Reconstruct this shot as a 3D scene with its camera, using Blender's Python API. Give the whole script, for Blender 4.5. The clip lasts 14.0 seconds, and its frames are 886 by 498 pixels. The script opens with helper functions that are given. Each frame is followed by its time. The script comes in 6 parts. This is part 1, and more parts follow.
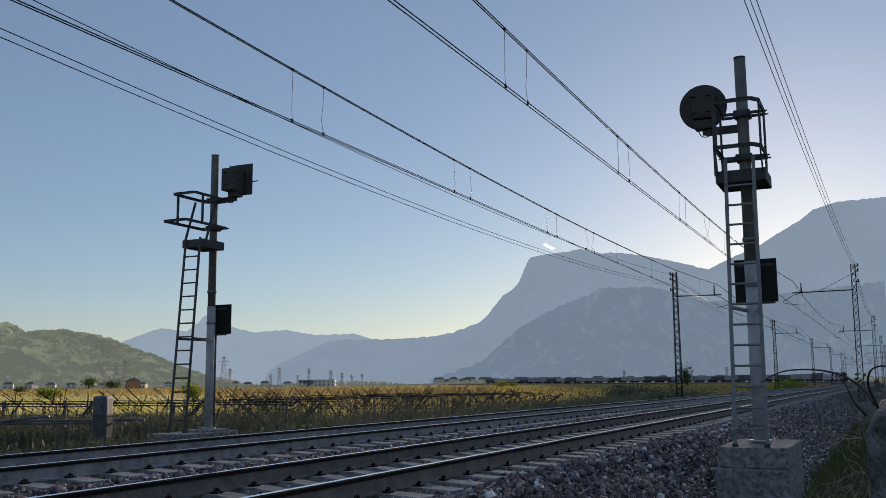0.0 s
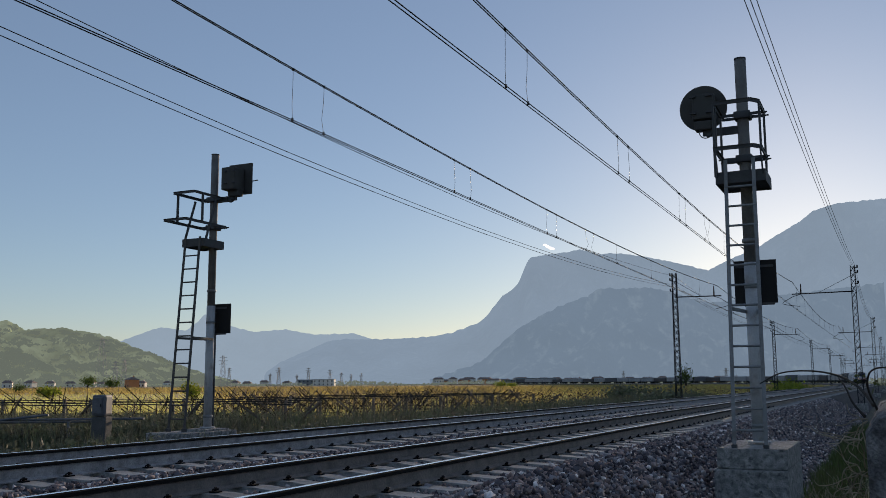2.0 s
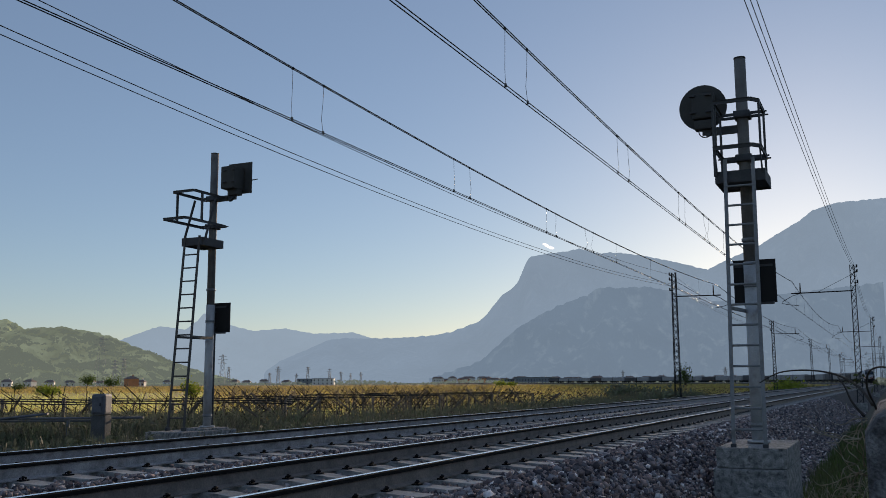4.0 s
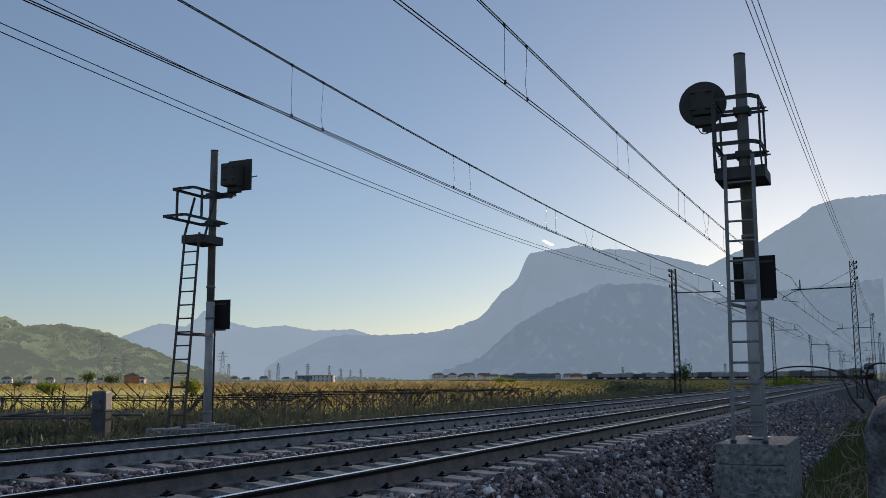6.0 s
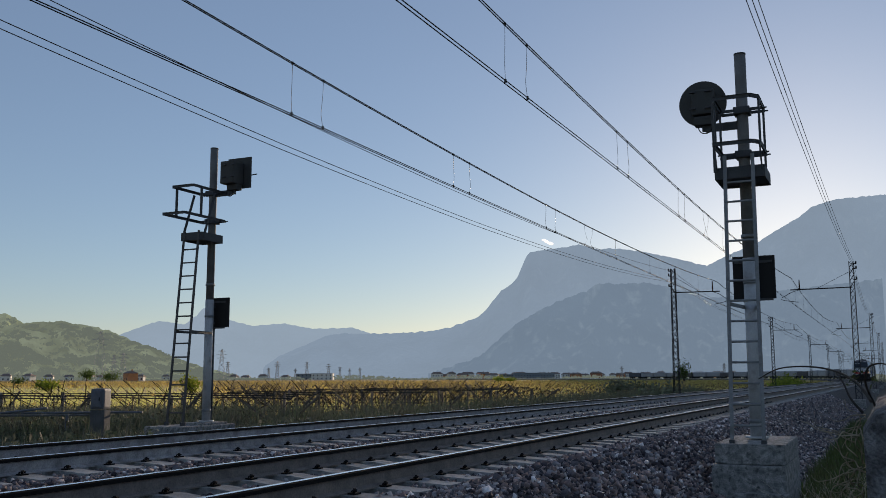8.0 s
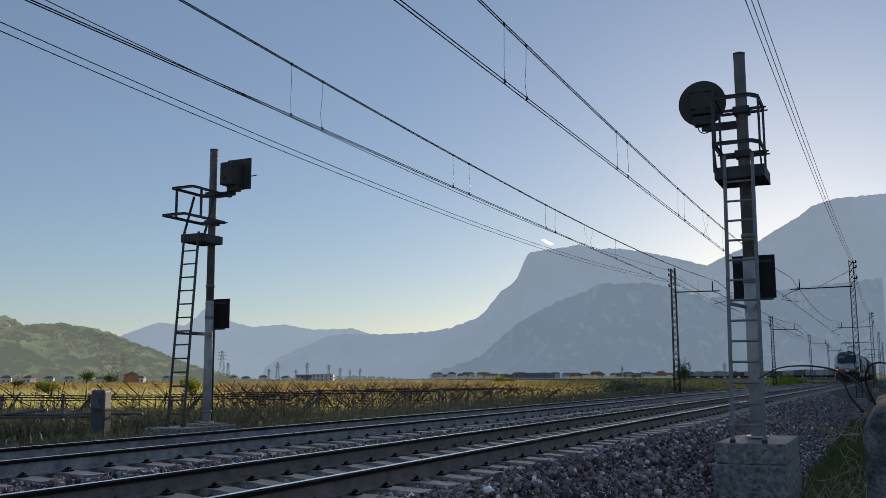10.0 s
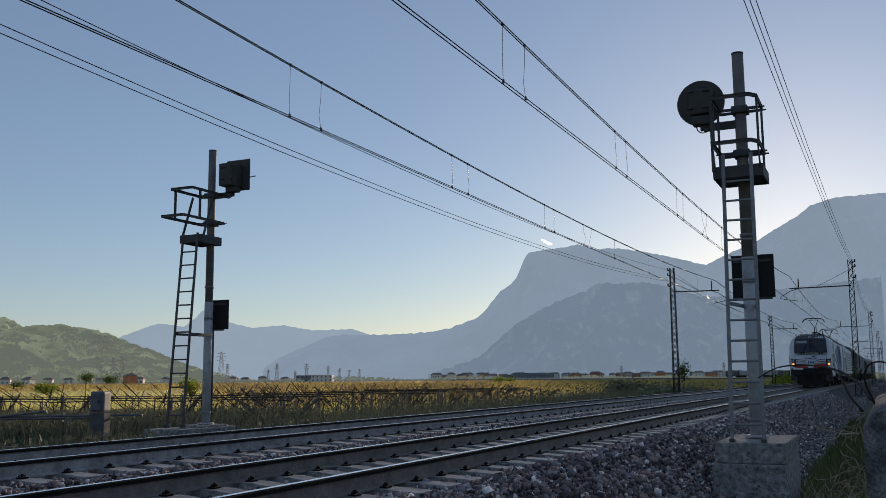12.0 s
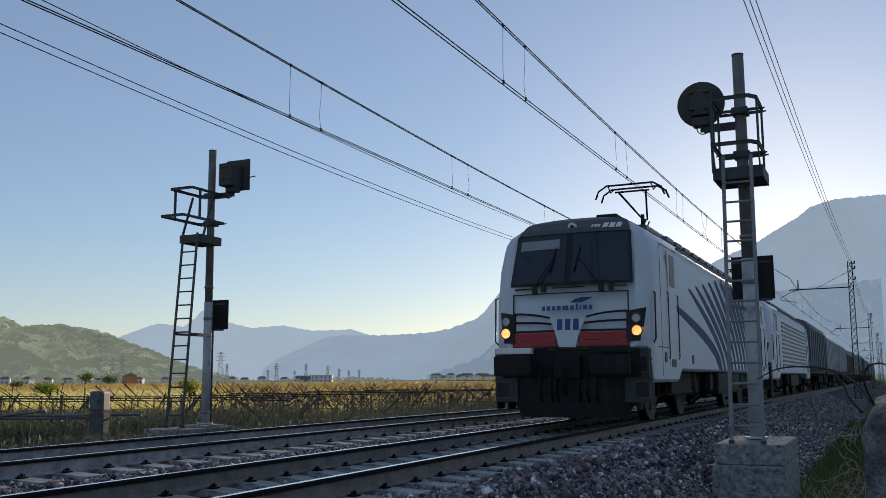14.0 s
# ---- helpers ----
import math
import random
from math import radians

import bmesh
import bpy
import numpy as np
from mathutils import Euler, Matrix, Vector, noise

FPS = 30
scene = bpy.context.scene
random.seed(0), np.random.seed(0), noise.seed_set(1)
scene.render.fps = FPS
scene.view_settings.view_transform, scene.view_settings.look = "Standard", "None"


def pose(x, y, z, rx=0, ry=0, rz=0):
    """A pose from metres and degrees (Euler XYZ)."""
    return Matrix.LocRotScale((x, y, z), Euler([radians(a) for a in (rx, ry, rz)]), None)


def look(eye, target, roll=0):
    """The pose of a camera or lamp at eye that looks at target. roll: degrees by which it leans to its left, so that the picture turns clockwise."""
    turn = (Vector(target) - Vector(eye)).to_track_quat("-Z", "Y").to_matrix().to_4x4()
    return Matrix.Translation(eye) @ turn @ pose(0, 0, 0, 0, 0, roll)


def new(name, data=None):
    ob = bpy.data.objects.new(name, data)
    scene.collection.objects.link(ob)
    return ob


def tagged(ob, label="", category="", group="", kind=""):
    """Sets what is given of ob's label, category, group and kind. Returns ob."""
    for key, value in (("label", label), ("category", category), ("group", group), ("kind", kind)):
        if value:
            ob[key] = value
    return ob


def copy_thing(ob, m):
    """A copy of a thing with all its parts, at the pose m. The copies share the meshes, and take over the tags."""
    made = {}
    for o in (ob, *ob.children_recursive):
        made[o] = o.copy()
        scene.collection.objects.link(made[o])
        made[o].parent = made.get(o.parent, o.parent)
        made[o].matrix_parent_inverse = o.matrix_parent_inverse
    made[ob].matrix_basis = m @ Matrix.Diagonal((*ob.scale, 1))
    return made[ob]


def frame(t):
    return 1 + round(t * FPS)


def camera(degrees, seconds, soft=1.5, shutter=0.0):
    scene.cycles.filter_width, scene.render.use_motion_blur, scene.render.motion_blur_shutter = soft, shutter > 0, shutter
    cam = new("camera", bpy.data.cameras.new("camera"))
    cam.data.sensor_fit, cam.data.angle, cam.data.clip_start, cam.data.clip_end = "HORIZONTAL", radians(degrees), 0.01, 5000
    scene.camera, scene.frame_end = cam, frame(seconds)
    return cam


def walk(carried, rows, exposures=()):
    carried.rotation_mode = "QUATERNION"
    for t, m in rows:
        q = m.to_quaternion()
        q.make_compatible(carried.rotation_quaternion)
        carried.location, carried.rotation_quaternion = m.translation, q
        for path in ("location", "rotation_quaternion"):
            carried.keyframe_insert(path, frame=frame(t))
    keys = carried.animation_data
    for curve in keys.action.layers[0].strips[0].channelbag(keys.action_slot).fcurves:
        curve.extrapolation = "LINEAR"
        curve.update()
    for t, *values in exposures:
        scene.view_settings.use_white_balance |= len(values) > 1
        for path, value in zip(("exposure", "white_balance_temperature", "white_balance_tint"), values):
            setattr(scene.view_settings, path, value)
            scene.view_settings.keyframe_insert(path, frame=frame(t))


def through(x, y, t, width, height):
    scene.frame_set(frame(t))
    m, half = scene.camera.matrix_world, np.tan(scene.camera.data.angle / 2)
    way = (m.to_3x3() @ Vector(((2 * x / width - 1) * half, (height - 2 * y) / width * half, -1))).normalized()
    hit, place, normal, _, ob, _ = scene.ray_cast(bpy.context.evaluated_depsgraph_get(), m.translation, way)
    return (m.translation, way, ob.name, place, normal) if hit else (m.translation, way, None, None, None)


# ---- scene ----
HFOV, EYE_Z = 50.36, 0.819


def eye(pitch, left, roll):
    """The hand-held camera turns a little on one spot."""
    return pose(0, 0, EYE_Z, 90 + pitch, 0, left) @ pose(0, 0, 0, 0, 0, roll)


cam = camera(HFOV, 14.0, soft=0.8)
walk(cam, [(t, eye(a, b, c)) for t, a, b, c in (
    (0.0, 8.102, 25.149, -0.500), (0.5, 8.130, 25.146, -0.440), (1.0, 8.138, 25.136, -0.380), (1.5, 8.112, 25.135, -0.320),
    (2.0, 8.105, 25.135, -0.304), (2.5, 8.105, 25.135, -0.300), (3.0, 8.110, 25.127, -0.275), (5.5, 7.884, 25.093, -0.308),
    (6.0, 7.855, 25.096, -0.335), (6.5, 7.862, 25.088, -0.265), (7.0, 7.838, 25.081, -0.228), (7.5, 7.815, 25.080, -0.170),
    (8.0, 7.778, 25.068, -0.125), (10.5, 7.835, 25.051, -0.434), (11.0, 7.868, 25.038, -0.540), (11.5, 7.846, 25.022, -0.520),
    (12.0, 7.827, 25.004, -0.475), (12.5, 7.808, 24.999, -0.424), (13.0, 7.855, 25.002, -0.400), (13.5, 7.880, 25.007, -0.330),
    (14.0, 7.864, 24.993, -0.337))], exposures=[(0.0, 0.04, 7250, 19), (13.4, 0.04, 7250, 19), (13.9, 0.28, 7250, 19), (14.0, 0.32, 7250, 19)])

# ---- light: low sun behind the ridge, clear spring sky ----
SUN_AZ, SUN_EL = radians(-3.6), radians(9.34)
SUN_DIR = Vector((math.sin(SUN_AZ) * math.cos(SUN_EL), math.cos(SUN_AZ) * math.cos(SUN_EL), math.sin(SUN_EL)))
world = bpy.data.worlds.new("sky")
scene.world = world
world.use_nodes = True
sky = world.node_tree.nodes.new("ShaderNodeTexSky")
sky.sky_type, sky.sun_disc = "NISHITA", False
sky.sun_elevation, sky.sun_rotation = SUN_EL, SUN_AZ
sky.altitude, sky.air_density, sky.dust_density, sky.ozone_density = 200, 0.95, 0.23, 3.0
world.node_tree.nodes["Background"].inputs["Strength"].default_value = 0.13
veil = world.node_tree.nodes.new("ShaderNodeMix")
veil.data_type = "RGBA"
veil.inputs["Factor"].default_value, veil.inputs[7].default_value = 0.37, (1.65, 2.45, 3.6, 1)
world.node_tree.links.new(sky.outputs[0], veil.inputs[6])
world.node_tree.links.new(veil.outputs[2], world.node_tree.nodes["Background"].inputs["Color"])
sun = new("sun", bpy.data.lights.new("sun", "SUN"))
sun.data.energy, sun.data.angle, sun.data.color = 5.0, radians(0.3), (1.0, 0.85, 0.64)
sun.matrix_world = look(SUN_DIR * 100, (0, 0, 0))

# ---- the line: heading against length, integrated once ----
_s = np.arange(-120, 1250, 1.0)
_th = np.interp(_s, *zip((-120, 0), (40, 0), (80, .005), (190, .006), (230, .002), (262, -.01), (300, -.03), (340, -.06), (380, -.12),
                         (422, -.2), (500, -.44), (570, -.63), (640, -.75), (720, -.82), (900, -.86), (1250, -.86)))
_x, _y = np.cumsum(np.sin(_th)), np.cumsum(np.cos(_th))
_x, _y = _x - _x[120] - 5.10, _y - _y[120]
SPACING, HALF = 3.954, 0.7525


def line(s, off=0.0):
    """Place (x, y) and heading of the near track at length s, off metres to its side (right positive)."""
    th = float(np.interp(s, _s, _th))
    return float(np.interp(s, _s, _x)) + off * math.cos(th), float(np.interp(s, _s, _y)) - off * math.sin(th), th


def on_line(s, off=0.0, z=0.0):
    x, y, th = line(s, off)
    return pose(x, y, z, 0, 0, -math.degrees(th))


# ---- materials ----
def mat(name, base, rough=0.7, metal=0.0, vary=0.25, scale=3.0, fine=40.0, bump=0.2, tint=None, stain=0.0, stain_col=(0.05, 0.045, 0.04), per_piece=0.0, glow=None, spec=0.4):
    """A procedural surface: base colour broken by coarse and fine noise, stains, relief and a change from piece to piece."""
    m = bpy.data.materials.new(name)
    m.use_nodes = True
    nt = m.node_tree
    n, l = nt.nodes, nt.links
    b = n["Principled BSDF"]
    b.inputs["Roughness"].default_value, b.inputs["Metallic"].default_value = rough, metal
    b.inputs["Specular IOR Level"].default_value = spec
    tc = n.new("ShaderNodeTexCoord")
    big, small = n.new("ShaderNodeTexNoise"), n.new("ShaderNodeTexNoise")
    big.inputs["Scale"].default_value, small.inputs["Scale"].default_value = scale, fine
    big.inputs["Detail"].default_value, small.inputs["Detail"].default_value = 4, 3
    for k in (big, small):
        l.new(tc.outputs["Object"], k.inputs["Vector"])
    ramp = n.new("ShaderNodeValToRGB")
    tint = tint or tuple(c * (1 - vary) for c in base)
    ramp.color_ramp.elements[0].position, ramp.color_ramp.elements[1].position = 0.32, 0.68
    ramp.color_ramp.elements[0].color, ramp.color_ramp.elements[1].color = (*tint, 1), (*base, 1)
    l.new(big.outputs["Fac"], ramp.inputs["Fac"])
    mix = n.new("ShaderNodeMix")
    mix.data_type, mix.blend_type = "RGBA", "OVERLAY"
    mix.inputs["Factor"].default_value = min(1.0, vary * 1.2)
    l.new(ramp.outputs[0], mix.inputs[6])
    l.new(small.outputs["Fac"], mix.inputs[7])
    col = mix.outputs[2]
    if stain:
        sn = n.new("ShaderNodeTexNoise")
        sn.inputs["Scale"].default_value, sn.inputs["Detail"].default_value = scale * 1.7, 6
        l.new(tc.outputs["Object"], sn.inputs["Vector"])
        sr = n.new("ShaderNodeMapRange")
        sr.inputs["From Min"].default_value, sr.inputs["From Max"].default_value, sr.inputs["To Max"].default_value = 0.52, 0.72, stain
        l.new(sn.outputs["Fac"], sr.inputs["Value"])
        sm = n.new("ShaderNodeMix")
        sm.data_type = "RGBA"
        sm.inputs[7].default_value = (*stain_col, 1)
        l.new(sr.outputs[0], sm.inputs["Factor"])
        l.new(col, sm.inputs[6])
        col = sm.outputs[2]
    if per_piece:
        geo, oi, hsv = n.new("ShaderNodeNewGeometry"), n.new("ShaderNodeObjectInfo"), n.new("ShaderNodeHueSaturation")
        ad, mr = n.new("ShaderNodeMath"), n.new("ShaderNodeMapRange")
        ad.operation = "ADD"
        l.new(geo.outputs["Random Per Island"], ad.inputs[0])
        l.new(oi.outputs["Random"], ad.inputs[1])
        mr.inputs["From Max"].default_value = 2.0
        mr.inputs["To Min"].default_value, mr.inputs["To Max"].default_value = 1 - per_piece, 1 + per_piece
        l.new(ad.outputs[0], mr.inputs["Value"])
        l.new(mr.outputs[0], hsv.inputs["Value"])
        l.new(col, hsv.inputs["Color"])
        col = hsv.outputs[0]
    l.new(col, b.inputs["Base Color"])
    if bump:
        bp = n.new("ShaderNodeBump")
        bp.inputs["Strength"].default_value, bp.inputs["Distance"].default_value = bump, 0.02
        l.new(small.outputs["Fac"], bp.inputs["Height"])
        l.new(bp.outputs[0], b.inputs["Normal"])
        rr = n.new("ShaderNodeMapRange")
        rr.inputs["To Min"].default_value, rr.inputs["To Max"].default_value = max(0.02, rough - 0.12), min(1, rough + 0.12)
        l.new(big.outputs["Fac"], rr.inputs["Value"])
        l.new(rr.outputs[0], b.inputs["Roughness"])
    if glow:
        b.inputs["Emission Color"].default_value, b.inputs["Emission Strength"].default_value = (*glow[:3], 1), glow[3]
        if len(glow) > 4:
            gr = n.new("ShaderNodeMapRange")
            gr.inputs["From Min"].default_value, gr.inputs["From Max"].default_value = 0.3, 0.7
            gr.inputs["To Min"].default_value, gr.inputs["To Max"].default_value = glow[3] * (1 - glow[4]), glow[3] * (1 + glow[4])
            l.new(big.outputs["Fac"], gr.inputs["Value"])
            l.new(gr.outputs[0], b.inputs["Emission Strength"])
    return m


# ---- mesh helpers ----
def box(bm, c, size, m=None):
    """An axis-aligned block at c, turned and moved by m."""
    m = m or Matrix()
    hx, hy, hz = size[0] / 2, size[1] / 2, size[2] / 2
    v = [bm.verts.new(m @ Vector((c[0] + a * hx, c[1] + b * hy, c[2] + d * hz))) for a in (-1, 1) for b in (-1, 1) for d in (-1, 1)]
    for f in ((0, 1, 3, 2), (4, 6, 7, 5), (0, 4, 5, 1), (2, 3, 7, 6), (0, 2, 6, 4), (1, 5, 7, 3)):
        bm.faces.new([v[i] for i in f])
    return v


def bevel_box(bm, c, size, b=0.01, m=None):
    """A block with chamfered edges all round."""
    t = bmesh.new()
    box(t, c, size)
    bmesh.ops.bevel(t, geom=t.edges[:], offset=b, segments=2, affect="EDGES", profile=0.6)
    merge(bm, t, m)


def merge(bm, t, m=None):
    m = m or Matrix()
    vs = {v: bm.verts.new(m @ v.co) for v in t.verts}
    for f in t.faces:
        try:
            g = bm.faces.new([vs[v] for v in f.verts])
            g.smooth = f.smooth
        except ValueError:
            pass
    t.free()


def tube(bm, pts, r, n=8, cap=True, r2=None):
    """A round bar through the points; the radius goes from r to r2."""
    pts = [Vector(p) for p in pts]
    rings = []
    side = None
    for i, p in enumerate(pts):
        d = (pts[min(i + 1, len(pts) - 1)] - pts[max(i - 1, 0)]).normalized()
        if side is None or abs(side.dot(d)) > 0.98:
            side = d.orthogonal().normalized()
        u = (side - d * side.dot(d)).normalized()
        side = u
        w = d.cross(u)
        rr = r if r2 is None else r + (r2 - r) * i / max(1, len(pts) - 1)
        rings.append([bm.verts.new(p + (u * math.cos(k * math.tau / n) + w * math.sin(k * math.tau / n)) * rr) for k in range(n)])
    for a, b in zip(rings, rings[1:]):
        for k in range(n):
            f = bm.faces.new((a[k], a[(k + 1) % n], b[(k + 1) % n], b[k]))
            f.smooth = n > 5
    if cap and n > 2:
        bm.faces.new(rings[0][::-1])
        bm.faces.new(rings[-1])


def loft(bm, rings, smooth=False, cap=True, close=True):
    """A skin over rings of equally many points."""
    vs = [[bm.verts.new(p) for p in r] for r in rings]
    k = len(vs[0])
    for a, b in zip(vs, vs[1:]):
        for i in range(k if close else k - 1):
            f = bm.faces.new((a[i], a[(i + 1) % k], b[(i + 1) % k], b[i]))
            f.smooth = smooth
    if cap and close:
        bm.faces.new(vs[0][::-1])
        bm.faces.new(vs[-1])
    return vs


def plate(bm, outline, a, b, m=None):
    """An outline in (x, z), made solid from y = a to y = b."""
    m = m or Matrix()
    lo = [bm.verts.new(m @ Vector((x, a, z))) for x, z in outline]
    hi = [bm.verts.new(m @ Vector((x, b, z))) for x, z in outline]
    bm.faces.new(lo)
    bm.faces.new(hi[::-1])
    for i in range(len(lo)):
        j = (i + 1) % len(lo)
        bm.faces.new((lo[j], lo[i], hi[i], hi[j]))


def done(name, bm, material):
    bmesh.ops.recalc_face_normals(bm, faces=bm.faces[:])
    me = bpy.data.meshes.new(name)
    bm.to_mesh(me)
    bm.free()
    for k in (material if isinstance(material, (list, tuple)) else [material]):
        me.materials.append(k)
    return new(name, me)


def part(name, bm, material, parent, label=""):
    """A bmesh as one mesh object under a thing or a part; its points are in that parent's space."""
    ob = done(name, bm, material)
    ob.parent = parent
    return tagged(ob, label)


def thing(name, m, label, category, group="", kind=""):
    ob = new(name)
    ob.empty_display_size = 0.2
    ob.matrix_basis = m
    return tagged(ob, label, category, group, kind)


def piece(name, me, parent, m):
    """One more piece on shared mesh data."""
    ob = new(name, me)
    ob.parent = parent
    ob.matrix_basis = m
    return ob


def raw(name, verts, faces, material, smooth=False):
    me = bpy.data.meshes.new(name)
    me.from_pydata(verts, [], faces)
    for k in (material if isinstance(material, (list, tuple)) else [material]):
        me.materials.append(k)
    if smooth:
        me.polygons.foreach_set("use_smooth", [True] * len(me.polygons))
    return new(name, me)

M_RAIL = mat("rail_rust", (0.24, 0.205, 0.185), 0.95, 0.0, 0.35, 6, 60, 0.3)
M_DUSTY = mat("dusty_rail", (0.40, 0.385, 0.39), 0.9, 0.0, 0.45, 5, 60, 0.3, stain=0.5, stain_col=(0.14, 0.11, 0.10))
M_RAILTOP = mat("rail_polished", (0.95, 0.96, 0.98), 0.24, 1.0, 0.1, 2, 30, 0.05)
M_SLEEPER = mat("sleeper_concrete", (0.40, 0.40, 0.395), 0.9, 0, 0.4, 4, 50, 0.3, stain=0.6, per_piece=0.2)
M_CLIP = mat("dark_steel", (0.012, 0.011, 0.011), 0.85, 0.0, 0.3, 20, 90, 0.2, spec=0.12)
M_STONE = mat("ballast_stone", (1.0, 0.96, 0.95), 0.9, 0, 0.35, 12, 60, 0.6)


def stone_tones():
    """Most stones dark grey or reddish brown, some mid grey, a few nearly white."""
    nt = M_STONE.node_tree
    b = nt.nodes["Principled BSDF"]
    geo, oi, fr, ad, rp, mx = (nt.nodes.new("ShaderNode" + k) for k in ("NewGeometry", "ObjectInfo", "Math", "Math", "ValToRGB", "Mix"))
    ad.operation, fr.operation = "ADD", "FRACT"
    nt.links.new(geo.outputs["Random Per Island"], ad.inputs[0])
    nt.links.new(oi.outputs["Random"], ad.inputs[1])
    nt.links.new(ad.outputs[0], fr.inputs[0])
    rp.color_ramp.interpolation = "CONSTANT"
    tones = ((0.0, (0.075, 0.065, 0.075)), (0.20, (0.25, 0.195, 0.19)), (0.42, (0.17, 0.16, 0.18)), (0.60, (0.41, 0.335, 0.325)), (0.75, (0.34, 0.34, 0.37)), (0.885, (0.62, 0.59, 0.59)), (0.955, (0.98, 0.98, 1.0)))
    el = rp.color_ramp.elements
    while len(el) < len(tones):
        el.new(0.5)
    for e, (p, c) in zip(el, tones):
        e.position, e.color = p, (*c, 1)
    nt.links.new(fr.outputs[0], rp.inputs["Fac"])
    mx.data_type, mx.blend_type = "RGBA", "MULTIPLY"
    mx.inputs["Factor"].default_value = 1.0
    nt.links.new(b.inputs["Base Color"].links[0].from_socket, mx.inputs[6])
    nt.links.new(rp.outputs[0], mx.inputs[7])
    nt.links.new(mx.outputs[2], b.inputs["Base Color"])


stone_tones()
# base colour held very dark to carry the shade in gaps between stones
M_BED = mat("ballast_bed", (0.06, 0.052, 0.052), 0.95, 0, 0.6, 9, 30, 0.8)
M_FIELD = mat("field_soil", (0.36, 0.33, 0.14), 0.95, 0, 0.4, 0.03, 1.2, 0.3, tint=(0.30, 0.21, 0.11))
M_GRASS = mat("grass_blades", (0.10, 0.15, 0.035), 0.8, 0, 0.4, 2, 20, 0, tint=(0.16, 0.15, 0.06), per_piece=0.45)
M_STEEL = mat("galvanised_grey", (0.25, 0.265, 0.28), 0.6, 0.2, 0.25, 5, 60, 0.15, stain=0.4, stain_col=(0.12, 0.09, 0.07))
M_DARK = mat("black_paint", (0.007, 0.007, 0.008), 0.7, 0, 0.3, 6, 50, 0.1)
M_CONC = mat("weathered_concrete", (0.36, 0.36, 0.355), 0.92, 0, 0.6, 11, 70, 0.8, stain=0.85)
M_WIRE = mat("copper_wire", (0.05, 0.05, 0.05), 0.5, 0.7, 0.2, 5, 50, 0)
M_MAST = mat("mast_steel", (0.012, 0.012, 0.014), 0.8, 0.0, 0.3, 3, 40, 0.2)
# distance haze on the three rock materials is put in as blue emission
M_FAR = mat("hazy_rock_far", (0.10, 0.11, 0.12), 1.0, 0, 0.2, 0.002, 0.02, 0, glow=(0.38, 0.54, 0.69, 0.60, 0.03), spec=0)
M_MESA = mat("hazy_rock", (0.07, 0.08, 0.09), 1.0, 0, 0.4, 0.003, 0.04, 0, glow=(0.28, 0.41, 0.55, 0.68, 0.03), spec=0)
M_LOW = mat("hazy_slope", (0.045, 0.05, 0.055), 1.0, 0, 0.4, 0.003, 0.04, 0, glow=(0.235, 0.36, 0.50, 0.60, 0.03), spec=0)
# haze over the hillsides is put in as pale emission, varied by noise
M_HILL = mat("hazy_hill", (0.20, 0.24, 0.09), 1.0, 0, 0.6, 0.02, 0.15, 0, tint=(0.07, 0.10, 0.05), glow=(0.36, 0.43, 0.36, 0.38, 0.25), spec=0)



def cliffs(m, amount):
    """Pale bare cliff streaks and darker gullies mixed into the haze's emission colour, drawn out down the slope."""
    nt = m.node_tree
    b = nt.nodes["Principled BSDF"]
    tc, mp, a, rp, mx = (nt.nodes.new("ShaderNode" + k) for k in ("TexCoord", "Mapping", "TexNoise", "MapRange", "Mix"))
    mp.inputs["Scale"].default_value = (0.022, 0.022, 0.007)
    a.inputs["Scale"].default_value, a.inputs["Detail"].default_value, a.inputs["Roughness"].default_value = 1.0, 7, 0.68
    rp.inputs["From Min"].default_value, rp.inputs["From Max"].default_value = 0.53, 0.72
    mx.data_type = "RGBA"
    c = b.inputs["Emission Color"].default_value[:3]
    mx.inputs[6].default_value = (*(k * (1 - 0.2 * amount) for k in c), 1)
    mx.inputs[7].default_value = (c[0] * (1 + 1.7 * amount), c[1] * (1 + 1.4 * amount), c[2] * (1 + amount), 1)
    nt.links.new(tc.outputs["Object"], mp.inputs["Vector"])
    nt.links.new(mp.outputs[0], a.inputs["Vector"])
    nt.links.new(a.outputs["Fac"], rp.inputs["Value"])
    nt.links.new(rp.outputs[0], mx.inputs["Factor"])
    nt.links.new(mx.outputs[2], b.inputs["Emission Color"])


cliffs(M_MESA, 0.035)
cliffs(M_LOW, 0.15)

# ---- ground: one sheet from the bed of the line out to the foot of the mountains ----
CROSS = ((-10.8, -1.30), (-9.4, -1.05), (-8.2, -0.80), (-7.4, -0.68), (-6.2, -0.5), (0, -0.5), (1.95, -0.5), (2.5, -0.72), (3.0, -1.0), (3.6, -1.12), (4.3, -0.99), (5.2, -0.85), (7.5, -0.7), (10, -0.8))


def ground_z(off):
    return float(np.interp(off, *zip(*CROSS)))


